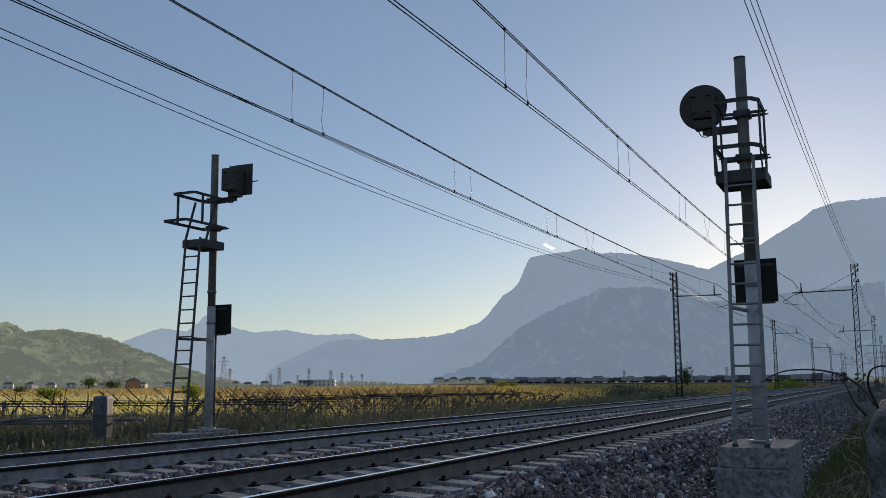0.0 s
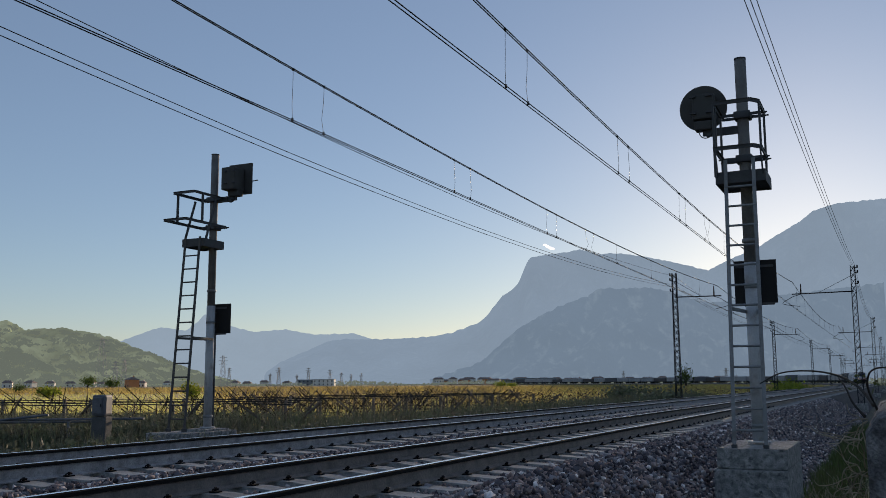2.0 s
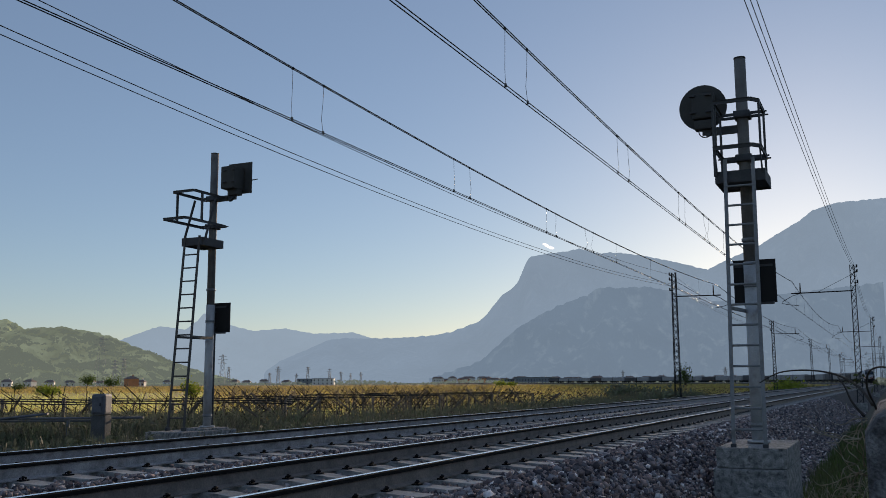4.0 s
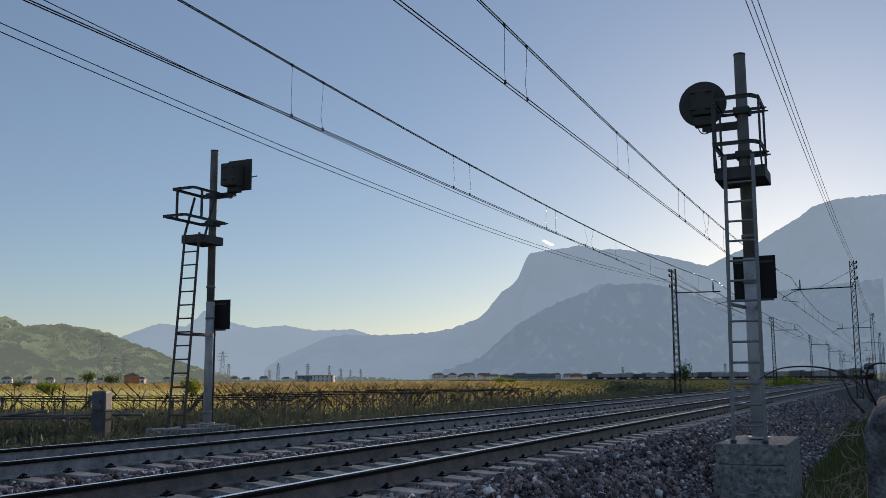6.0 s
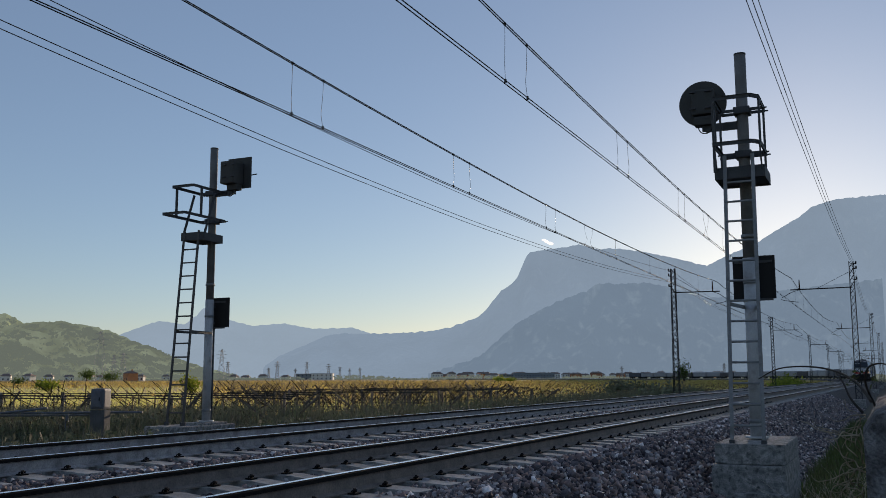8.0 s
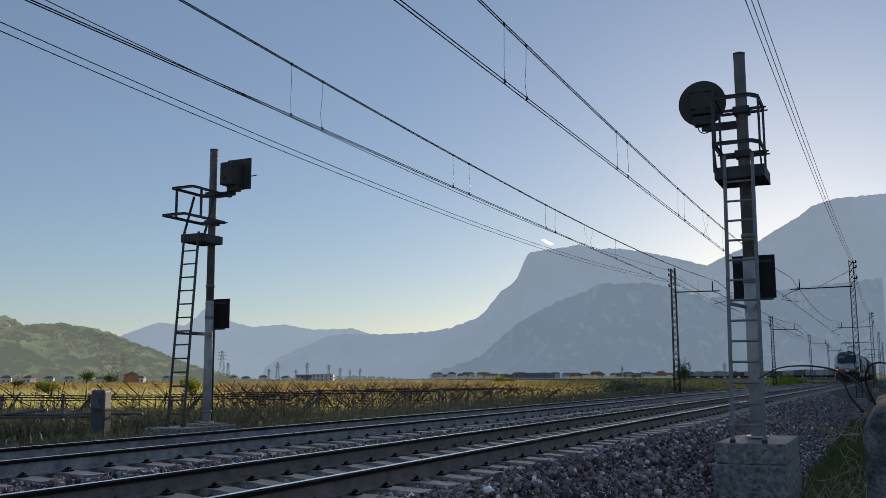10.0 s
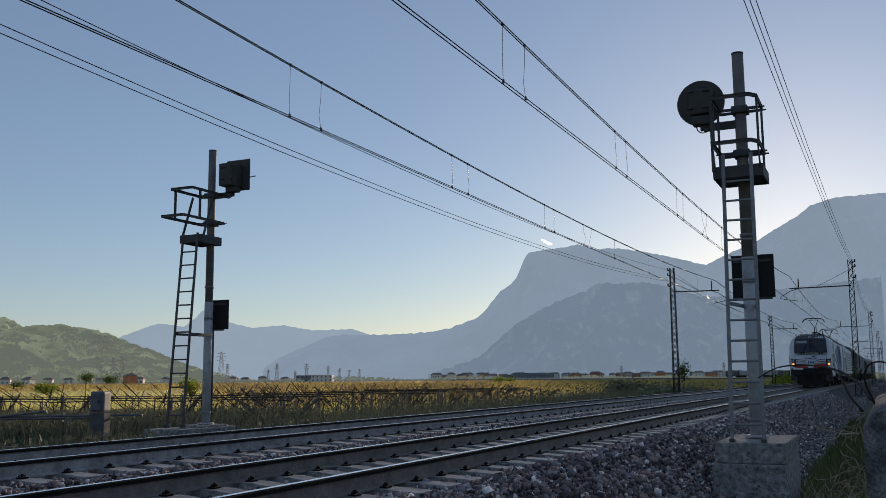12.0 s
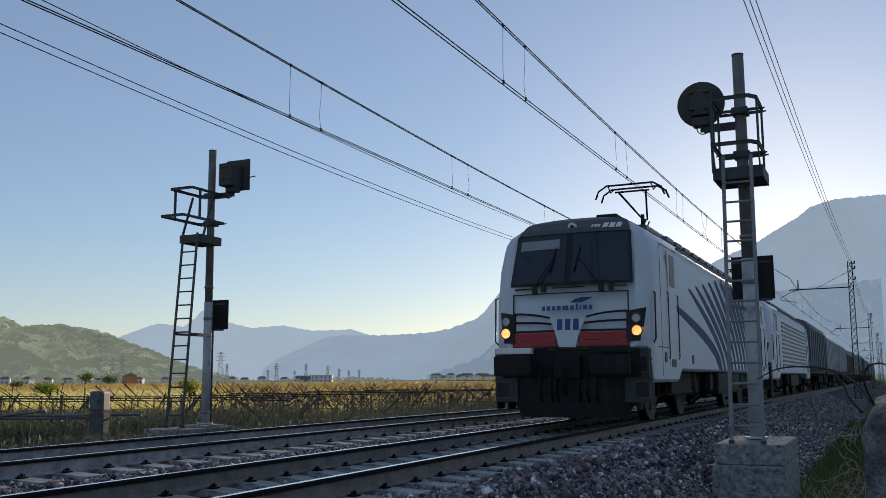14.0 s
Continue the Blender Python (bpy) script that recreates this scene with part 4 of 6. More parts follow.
    # buffer beam, buffers, coupling, plough
    bm = bmesh.new()
    bevel_box(bm, (0, 0.85, 1.08), (2.55, 0.6, 0.5), 0.03)
    bevel_box(bm, (0, 0.55, 1.02), (0.5, 0.3, 0.42), 0.03)
    part("buffer_beam", bm, M_BLACK, lo)
    for sx in (-1, 1):
        bf = new("buffer")
        bf.parent = lo
        bm = bmesh.new()
        bevel_box(bm, (sx * 0.875, 0.05, 1.04), (0.70, 0.1, 0.35), 0.04)
        part("buffer_plate", bm, M_BLACK, bf)
        bm = bmesh.new()
        tube(bm, [(sx * 0.875, 0.08, 1.04), (sx * 0.875, 0.6, 1.04)], 0.13, 14)
        part("buffer_shaft", bm, M_BLACK, bf)
        bm = bmesh.new()
        bevel_box(bm, (sx * 0.875, 0.12, 1.30), (0.68, 0.16, 0.11), 0.02)
        part("foot_plate", bm, M_WHITE if sx < 0 else M_BLACK, bf, "white maker's plate left blank" if sx < 0 else "")
    for x in (-0.32, -0.22, 0.2, 0.34, 0.5, -0.52):
        bm = bmesh.new()
        tube(bm, [(x, 0.5, 0.98), (x, 0.42, 0.7), (x + 0.03, 0.46, 0.42), (x + 0.02, 0.6, 0.62)], 0.022, 6)
        part("brake_hose", bm, M_SEAM, lo)
    bm = bmesh.new()
    tube(bm, [(0, 0.3, 1.0), (0, 0.22, 0.85), (0, 0.26, 0.6), (0, 0.34, 0.55)], 0.045, 8)
    part("coupling", bm, M_CLIP, lo)
    bm = bmesh.new()
    loft(bm, [[(-1.22, 0.72, 0.84), (-0.7, 0.5, 0.84), (0.7, 0.5, 0.84), (1.22, 0.72, 0.84), (1.22, 1.2, 0.84), (-1.22, 1.2, 0.84)],
              [(-1.1, 0.66, 0.45), (-0.7, 0.48, 0.45), (0.7, 0.48, 0.45), (1.1, 0.66, 0.45), (1.1, 1.1, 0.45), (-1.1, 1.1, 0.45)],
              [(-0.92, 0.62, 0.14), (-0.7, 0.5, 0.14), (0.7, 0.5, 0.14), (0.92, 0.62, 0.14), (0.92, 0.9, 0.14), (-0.92, 0.9, 0.14)]])
    part("plough", bm, M_BLACK, lo, "black rail guard plough")
    for sx in (-1, 1):
        bm = bmesh.new()
        for z in (0.45, 0.8, 1.15):
            box(bm, (sx * 1.30, 0.80, z), (0.26, 0.34, 0.03))
        box(bm, (sx * 1.40, 0.80, 0.8), (0.03, 0.36, 1.05))
        box(bm, (sx * 1.19, 0.80, 0.8), (0.03, 0.36, 1.05))
        part("step_well", bm, M_BLACK, lo, "black steel footsteps")
        bm = bmesh.new()
        bevel_box(bm, (sx * 1.20, 0.60, 0.87), (0.44, 0.05, 0.94), 0.012)
        sp = part("step_panel", bm, M_STEPGREY, lo, "dark grey panel with two foot holes")
        for z in (1.06, 0.62):
            bm = bmesh.new()
            box(bm, (sx * 1.28, 0.572, z), (0.20, 0.012, 0.26))
            part("foot_hole", bm, M_SEAM, sp)
            bm = bmesh.new()
            for dz in (-0.14, 0.14):
                box(bm, (sx * 1.28, 0.568, z + dz), (0.23, 0.02, 0.018))
            part("foot_hole_rim", bm, M_ROOFGREY, sp)
        # corner hand rail
        bm = bmesh.new()
        tube(bm, [(sx * 1.44, 0.88, 1.42), (sx * 1.50, 0.82, 1.5), (sx * 1.5, 0.86, 2.3), (sx * 1.42, 1.0, 2.36)], 0.016, 6)
        part("hand_rail", bm, M_SEAM, lo)
        # side seams, door, windows
        for flip in (0, 1):
            fy = (lambda y: y) if not flip else (lambda y: L_LOCO - y)
            for (ya, yb, za, zb) in ((1.36, 1.38, 0.86, 3.24), (1.36, 2.9, 3.23, 3.25), (1.02, 3.0, 1.36, 1.375)):
                side_plate("seam", [(fy(ya), za), (fy(yb), za), (fy(yb), zb), (fy(ya), zb)], lo, M_SEAM, sx, 0.006)
            dr = side_plate("cab_door", [(fy(2.0), 1.0), (fy(2.72), 1.0), (fy(2.72), 3.2), (fy(2.0), 3.2)], lo, M_SILVER, sx, 0.014)
            side_plate("door_window", [(fy(2.14), 2.52), (fy(2.58), 2.52), (fy(2.58), 3.12), (fy(2.14), 3.12)], dr, M_DOORGLASS, sx, 0.02, "dark door window")
            for y in (1.92, 2.82):
                bm = bmesh.new()
                tube(bm, [(sx * 1.48, fy(y), 2.4), (sx * 1.512, fy(y), 2.38), (sx * 1.512, fy(y), 1.2), (sx * 1.48, fy(y), 1.16)], 0.011, 6)
                part("hand_rail", bm, M_SEAM, lo)
            side_plate("door_step", [(fy(2.1), 1.02), (fy(2.5), 1.02), (fy(2.5), 1.16), (fy(2.1), 1.16)], lo, M_SEAM, sx, 0.02)
            for y in (1.55, 4.2):
                side_plate("hatch", [(fy(y), 1.10), (fy(y + 0.16), 1.10), (fy(y + 0.16), 1.28), (fy(y), 1.28)], lo, M_SEAM, sx, 0.014)
        side_plate("gutter", [(2.9, 3.30), (L_LOCO - 2.9, 3.30), (L_LOCO - 2.9, 3.345), (2.9, 3.345)], lo, M_SEAM, sx, 0.03)
        if striped:
            for k in range(11):
                # fan of curved stripes rising from the sill
                y_foot = 7.9 + 0.62 * k
                y_top, z_top = (2.05, 2.26) if k == 0 else (3.3 + 0.85 * k, min(3.22, 2.52 + 0.12 * k))
                w0, w1 = (0.5, 1.45) if k == 0 else (0.24, 0.70 - 0.012 * k)
                left, right = [], []
                for i in range(9):
                    u = i / 8
                    y = y_foot + (y_top - y_foot) * (u ** 1.25)
                    z = 1.0 + (z_top - 1.0) * (u ** (0.78 if k else 0.7))
                    w = (w0 + (w1 - w0) * math.sin(u * math.pi * 0.75)) * (1 - 0.55 * u ** 6)
                    left.append((y - w / 2, z))
                    right.append((y + w / 2, z))
                side_plate("blue_stripe", left + right[::-1], lo, M_BLUE, sx, 0.008, "dark blue curved stripe")
        else:
            for k in range(11):
                z = 1.25 + 0.165 * k
                side_plate("louvre", [(4.2, z), (L_LOCO - 3.3, z), (L_LOCO - 3.3, z + 0.075), (4.2, z + 0.075)], lo, M_ROOFGREY, sx, 0.02, "dark horizontal louvre")
        bm = bmesh.new()
        bevel_box(bm, (sx * 1.2, L_LOCO / 2, 0.68), (0.5, 3.6, 0.5), 0.05)
        part("underfloor_box", bm, M_BLACK, lo)
    # tanks, pipes and gear between and behind the wheels
    bm = bmesh.new()
    bevel_box(bm, (0, L_LOCO / 2, 0.66), (1.26, L_LOCO - 2.4, 0.56), 0.04)
    for k in range(9):
        bevel_box(bm, (0.0, 2.0 + k * 1.9, 0.42), (1.2, 0.9, 0.3), 0.04)
    part("underfloor_gear", bm, M_BLACK, lo)
    for sx in (-1, 1):
        for y in (2.5, 6.9, L_LOCO - 6.9, L_LOCO - 2.5):
            bm = bmesh.new()
            tube(bm, [(sx * 1.3, y, 0.95), (sx * 1.28, y, 0.5), (sx * 0.9, y + 0.25, 0.22)], 0.03, 6)
            bevel_box(bm, (sx * 1.22, y + 0.3, 0.72), (0.3, 0.36, 0.4), 0.03)
            part("sand_box", bm, M_BLACK, lo, "black sand box with its pipe")
    # roof equipment
    bm = bmesh.new()
    for k in range(5):
        y = 4.4 + k * 2.5
        bevel_box(bm, (0.0, y, 3.86), (1.7, 2.3, 0.14), 0.05)
    part("roof_hatch", bm, M_ROOFGREY, lo, "dark grey roof covers")
    bm = bmesh.new()
    for k in range(12):
        bevel_box(bm, (1.12, 4.0 + k * 0.95, 3.66), (0.12, 0.7, 0.1), 0.02)
    part("roof_vent", bm, M_ROOFGREY, lo)
    bm = bmesh.new()
    bevel_box(bm, (0.25, 2.6, 4.0), (0.42, 0.35, 0.1), 0.03)
    tube(bm, [(0.25, 2.6, 3.8), (0.25, 2.6, 3.98)], 0.06, 8)
    tube(bm, [(0.45, 2.7, 3.98), (0.7, 3.6, 3.86)], 0.05, 8)
    tube(bm, [(0.75, 3.4, 3.8), (0.75, 3.4, 4.15)], 0.04, 8)
    part("roof_horn", bm, M_BLACK, lo, "black roof antenna and horn")
    # pantograph: raised on the leading engine and low on the other
    pg = new("pantograph")
    pg.parent = lo
    tagged(pg, "raised pantograph with twin contact strips")
    up = 5.24
    bm = bmesh.new()
    for x in (-0.4, 0.4):
        tube(bm, [(x, 5.4, 3.98), (x, 7.1, 3.98)], 0.03, 6)
        for y in (5.5, 7.0):
            tube(bm, [(x, y, 3.85), (x, y, 4.0)], 0.06, 8)
    for y in (5.5, 7.0):
        tube(bm, [(-0.4, y, 4.0), (0.4, y, 4.0)], 0.025, 6)
    part("base_frame", bm, M_BLACK, pg)
    bm = bmesh.new()
    tube(bm, [(0, 5.7, 4.0), (0, 6.95, 4.62)], 0.045, 8)
    tube(bm, [(0.2, 5.8, 4.0), (0.1, 6.95, 4.58)], 0.02, 6)
    part("lower_arm", bm, M_BLACK, pg)
    bm = bmesh.new()
    for x in (-0.32, 0.32):
        tube(bm, [(x * 0.15, 6.98, 4.64), (x, 5.7, up - 0.12)], 0.024, 6)
    tube(bm, [(-0.4, 5.7, up - 0.12), (0.4, 5.7, up - 0.12)], 0.022, 6)
    part("upper_arm", bm, M_BLACK, pg)
    for dy in (-0.24, 0.24):
        bm = bmesh.new()
        tube(bm, [(-0.80, 5.7 + dy, up - 0.30), (-0.73, 5.7 + dy, up - 0.12), (-0.54, 5.7 + dy, up), (0.54, 5.7 + dy, up), (0.73, 5.7 + dy, up - 0.12), (0.80, 5.7 + dy, up - 0.30)], 0.024, 6)
        part("contact_strip", bm, M_BLACK, pg)
    bm = bmesh.new()
    for x in (-0.5, 0.5):
        tube(bm, [(x, 5.46, up - 0.02), (x, 5.7, up - 0.12), (x, 5.94, up - 0.02)], 0.016, 6)
    part("head_spring", bm, M_BLACK, pg)
    # bogies
    for y in (4.74, L_LOCO - 4.74):
        build_bogie(lo, y, 2, 3.0, 0.625, spin)
    return lo


def build_wagon(kind):
    L = 15.6
    w = thing("freight_wagon", pose(0, 0, 0), ("grey curtain-sided freight wagon with a dark flat roof edge", "pale grey covered freight wagon with ribbed sides", "dark grey high-sided freight wagon with ribs")[kind], "wagon", "train")
    base = (M_TARP, M_PALE, M_DKWAG)[kind]
    top = (3.95, 3.75, 3.45)[kind]
    bm = bmesh.new()
    bevel_box(bm, (0, L / 2, 1.12), (2.7, L - 1.0, 0.26), 0.03)
    for sx in (-1, 1):
        tube(bm, [(sx * 0.875, 0.02, 1.05), (sx * 0.875, 0.06, 1.05)], 0.22, 14)
        tube(bm, [(sx * 0.875, L - 0.06, 1.05), (sx * 0.875, L - 0.02, 1.05)], 0.22, 14)
        tube(bm, [(sx * 0.875, 0.05, 1.05), (sx * 0.875, 0.6, 1.05)], 0.1, 8)
        tube(bm, [(sx * 0.875, L - 0.6, 1.05), (sx * 0.875, L - 0.05, 1.05)], 0.1, 8)
    part("underframe", bm, M_BLACK, w)
    bm = bmesh.new()
    prof = [(1.36, 1.25), (1.42, 1.3), (1.42, top - 0.45), (1.3, top - 0.15), (0.9, top), (0, top + 0.06)]
    prof = prof + [(-x, z) for x, z in prof[::-1][1:]]
    loft(bm, [[(x, y, z) for x, z in prof] for y in (0.62, L - 0.62)])
    part("body", bm, base, w)
    n = 9
    for sx in (-1, 1):
        for k in range(n + 1):
            bm = bmesh.new()
            y = 0.7 + (L - 1.4) * k / n
            box(bm, (sx * 1.435, y, (1.3 + top - 0.45) / 2), (0.05, 0.09, top - 1.75))
            part("rib", bm, base, w)
        bm = bmesh.new()
        box(bm, (sx * 1.43, L / 2, top - 0.42), (0.06, L - 1.2, 0.08))
        part("cant_rail", bm, M_ROOFGREY, w)
    for y in (2.6, L - 2.6):
        build_bogie(w, y, 2, 1.8, 0.46, False)
    return w


M_TARP = mat("curtain_grey", (0.10, 0.11, 0.13), 0.65, 0, 0.25, 0.6, 12, 0.1, stain=0.3)
M_PALE = mat("pale_wagon_paint", (0.38, 0.39, 0.41), 0.6, 0, 0.25, 0.6, 12, 0.1, stain=0.4, stain_col=(0.15, 0.11, 0.09))
M_DKWAG = mat("dark_wagon_paint", (0.10, 0.095, 0.10), 0.7, 0, 0.3, 0.6, 12, 0.1, stain=0.4, stain_col=(0.13, 0.07, 0.05))


def build_train():
    TRAIN.append((build_loco(True, True), 0.0))
    TRAIN.append((build_loco(False, False), L_LOCO))
    kinds = [build_wagon(k) for k in range(3)]
    order = [0, 1, 1, 2, 1, 1, 0, 1, 2, 1, 1, 1, 2, 0, 1, 1, 2, 1, 1, 1, 0, 1, 2, 1, 1, 2, 1, 1, 1, 0]
    used = set()
    for i, k in enumerate(order):
        ob = copy_thing(kinds[k], Matrix()) if k in used else kinds[k]
        used.add(k)
        TRAIN.append((ob, 2 * L_LOCO + i * 15.6))


build_train()

# ---- plants, fields and the far side of the valley ----
def leaf_mat(name, col, col2, through=0.45, per=0.4):
    """Thin leaves: part of the light comes through them."""
    m = mat(name, col, 0.7, 0, 0.3, 1.5, 12, 0, tint=col2, per_piece=per, spec=0.2)
    nt = m.node_tree
    tr, mx = nt.nodes.new("ShaderNodeBsdfTranslucent"), nt.nodes.new("ShaderNodeMixShader")
    b, out = nt.nodes["Principled BSDF"], nt.nodes["Material Output"]
    nt.links.new(b.inputs["Base Color"].links[0].from_socket, tr.inputs["Color"])
    mx.inputs[0].default_value = through
    nt.links.new(b.outputs[0], mx.inputs[1])
    nt.links.new(tr.outputs[0], mx.inputs[2])
    nt.links.new(mx.outputs[0], out.inputs["Surface"])
    return m


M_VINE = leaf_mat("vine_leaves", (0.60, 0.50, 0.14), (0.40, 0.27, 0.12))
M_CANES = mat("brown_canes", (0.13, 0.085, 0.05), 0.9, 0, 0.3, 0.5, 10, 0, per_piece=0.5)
# paler copy of the post wood, with the sun on far rows in its colour
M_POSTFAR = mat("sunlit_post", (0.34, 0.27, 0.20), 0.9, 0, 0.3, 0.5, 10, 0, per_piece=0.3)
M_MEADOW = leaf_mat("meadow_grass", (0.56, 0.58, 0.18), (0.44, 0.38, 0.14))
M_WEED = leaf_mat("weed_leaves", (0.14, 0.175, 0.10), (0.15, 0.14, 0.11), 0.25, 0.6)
M_LUSH = leaf_mat("lush_grass", (0.07, 0.115, 0.03), (0.10, 0.10, 0.05), 0.3, 0.6)
M_STRAW = leaf_mat("dry_straw", (0.52, 0.47, 0.36), (0.32, 0.27, 0.19), 0.2)
M_TREE = leaf_mat("tree_leaves", (0.10, 0.15, 0.035), (0.05, 0.08, 0.02), 0.35)
M_FRESH = leaf_mat("fresh_leaves", (0.28, 0.32, 0.04), (0.16, 0.22, 0.03), 0.4)
# haze in front of the distant trees is added as grey-green emission
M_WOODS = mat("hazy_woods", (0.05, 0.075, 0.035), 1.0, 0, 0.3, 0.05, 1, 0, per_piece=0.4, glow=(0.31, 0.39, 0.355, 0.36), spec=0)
M_BARK = mat("bark_brown", (0.05, 0.038, 0.03), 0.9, 0, 0.4, 6, 50, 0.4)
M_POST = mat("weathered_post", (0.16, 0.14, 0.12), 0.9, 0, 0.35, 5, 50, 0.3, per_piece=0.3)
RIGHT2, FWD2 = Vector((0.9052, 0.4250, 0)), Vector((-0.4250, 0.9052, 0))


def quick(name, verts, faces, material):
    """A mesh from whole arrays."""
    me = bpy.data.meshes.new(name)
    k = faces.shape[1]
    me.vertices.add(len(verts))
    me.vertices.foreach_set("co", verts.astype(np.float32).ravel())
    me.loops.add(faces.size)
    me.loops.foreach_set("vertex_index", faces.astype(np.int32).ravel())
    me.polygons.add(len(faces))
    me.polygons.foreach_set("loop_start", np.arange(0, faces.size, k, dtype=np.int32))
    me.update(calc_edges=True)
    me.materials.append(material)
    return me


def leaf_mesh(name, centres, size, material, rng, flat_=0.0):
    """Small four-cornered leaves, turned at random, at the given centres."""
    n = len(centres)
    a = rng.normal(size=(n, 3))
    a[:, 2] *= 1 - flat_
    a /= np.linalg.norm(a, axis=1)[:, None]
    b = np.cross(a, rng.normal(size=(n, 3)))
    b /= np.linalg.norm(b, axis=1)[:, None] + 1e-9
    s = (size * rng.uniform(0.55, 1.3, n))[:, None]
    v = np.stack([centres - a * s, centres + b * s * 0.55, centres + a * s, centres - b * s * 0.55], 1).reshape(-1, 3)
    return quick(name, v, np.arange(4 * n).reshape(n, 4), material)


def blade_mesh(name, base, height, width, material, rng, lean=0.35):
    """Grass blades: narrow bent strips of two faces each."""
    n = len(base)
    ang = rng.uniform(0, math.tau, n)
    d = np.stack([np.cos(ang), np.sin(ang), np.zeros(n)], 1)
    e = np.stack([-np.sin(ang), np.cos(ang), np.zeros(n)], 1)
    h = (height * rng.uniform(0.4, 1.25, n))[:, None]
    w = (width * rng.uniform(0.6, 1.3, n))[:, None]
    l = (lean * rng.uniform(0.1, 1.2, n))[:, None] * h
    up = np.array([0, 0, 1.0])
    p0, p1 = base - e * w, base + e * w
    m0, m1 = base + up * h * 0.6 + d * l * 0.35 - e * w * 0.7, base + up * h * 0.6 + d * l * 0.35 + e * w * 0.7
    t = base + up * h + d * l
    v = np.stack([p0, p1, m1, m0, t, t + e * w * 0.1], 1).reshape(-1, 3)
    i = np.arange(n)[:, None] * 6
    f = np.concatenate([i + np.array([[0, 1, 2, 3]]), i + np.array([[3, 2, 5, 4]])])
    return quick(name, v, f, material)


def stuff(name, me, label, category):
    return tagged(new(name, me), label, category, kind="stuff")


def row_pt(d, u, z):
    p = FWD2 * d + RIGHT2 * u
    return Vector((p.x, p.y, z))


def row_end(d):
    return (d * 0.425 - 14.6) / 0.9052 if d < 260 else (d * 0.425 - 14.6) / 0.9052 - (d - 260) ** 2 / 420


GZ = -1.3


def build_vine_row(d, rng, length=99.0):
    """A near row of the trellised vineyard: posts, slanting props, wires, vine stems."""
    t = thing("vine_trellis", pose(0, 0, 0), "row of dark trellis posts, slanting props and bare vines", "trellis", "vine rows")
    u1 = row_end(d)
    u0 = max(-d * 0.5 - 3, u1 - length)
    k = 0
    u = u1 - 0.4
    top = 0.34
    while u > u0:
        jig = rng.uniform(-0.15, 0.15)
        bm = bmesh.new()
        tube(bm, [row_pt(d, u, GZ - 0.1), row_pt(d, u + jig * 0.3, top + rng.uniform(-0.05, 0.12))], 0.045, 6)
        part("post", bm, M_POST, t)
        for sgn in (-1, 1):
            if rng.uniform() < 0.75:
                bm = bmesh.new()
                tube(bm, [row_pt(d - 0.1, u + sgn * 0.05, GZ + 0.75), row_pt(d - 0.9, u + sgn * (1.0 + jig), top + rng.uniform(-0.1, 0.22))], 0.035, 6)
                part("prop", bm, M_POST, t, "slanting wooden prop")
        u -= rng.uniform(2.6, 3.6)
    for z, dd in ((top, 0), (top - 0.04, -0.9), (top - 0.42, 0), (top - 0.8, 0)):
        bm = bmesh.new()
        pts = [row_pt(d + dd, a, z + 0.02 * math.sin(a * 2.1)) for a in np.arange(u0, u1, 1.5)]
        tube(bm, pts, 0.02 if z > 0 else 0.009, 4)
        part("trellis_wire", bm, M_WIRE, t)
    for u in np.arange(u0, u1, 0.62):
        bm = bmesh.new()
        a = u + rng.uniform(-0.15, 0.15)
        tube(bm, [row_pt(d, a, GZ + 0.3), row_pt(d + rng.uniform(-0.05, 0.05), a + rng.uniform(-0.1, 0.1), top + rng.uniform(-0.12, 0.04))], 0.02, 5)
        part("stake", bm, M_POST, t, "thin upright vine stake")
    for u in np.arange(u0, u1, 0.55):
        bm = bmesh.new()
        a = u + rng.uniform(-0.2, 0.2)
        p = [row_pt(d, a, GZ)]
        for z in (-0.9, -0.5, -0.1, 0.2):
            p.append(row_pt(d + rng.uniform(-0.1, 0.1), a + rng.uniform(-0.14, 0.14), z))
        tube(bm, p, 0.026, 5, r2=0.012)
        for c in range(3):
            s = rng.choice([-1, 1])
            w = rng.uniform(0.35, 0.8)
            q = row_pt(d, a, -0.15 + 0.12 * c)
            tube(bm, [q, q + RIGHT2 * s * w * 0.5 - FWD2 * 0.3 + Vector((0, 0, 0.22)), q + RIGHT2 * s * w - FWD2 * 0.8 + Vector((0, 0, 0.5 + 0.2 * rng.uniform()))], 0.009, 4)
        part("vine_stem", bm, M_BARK, t)


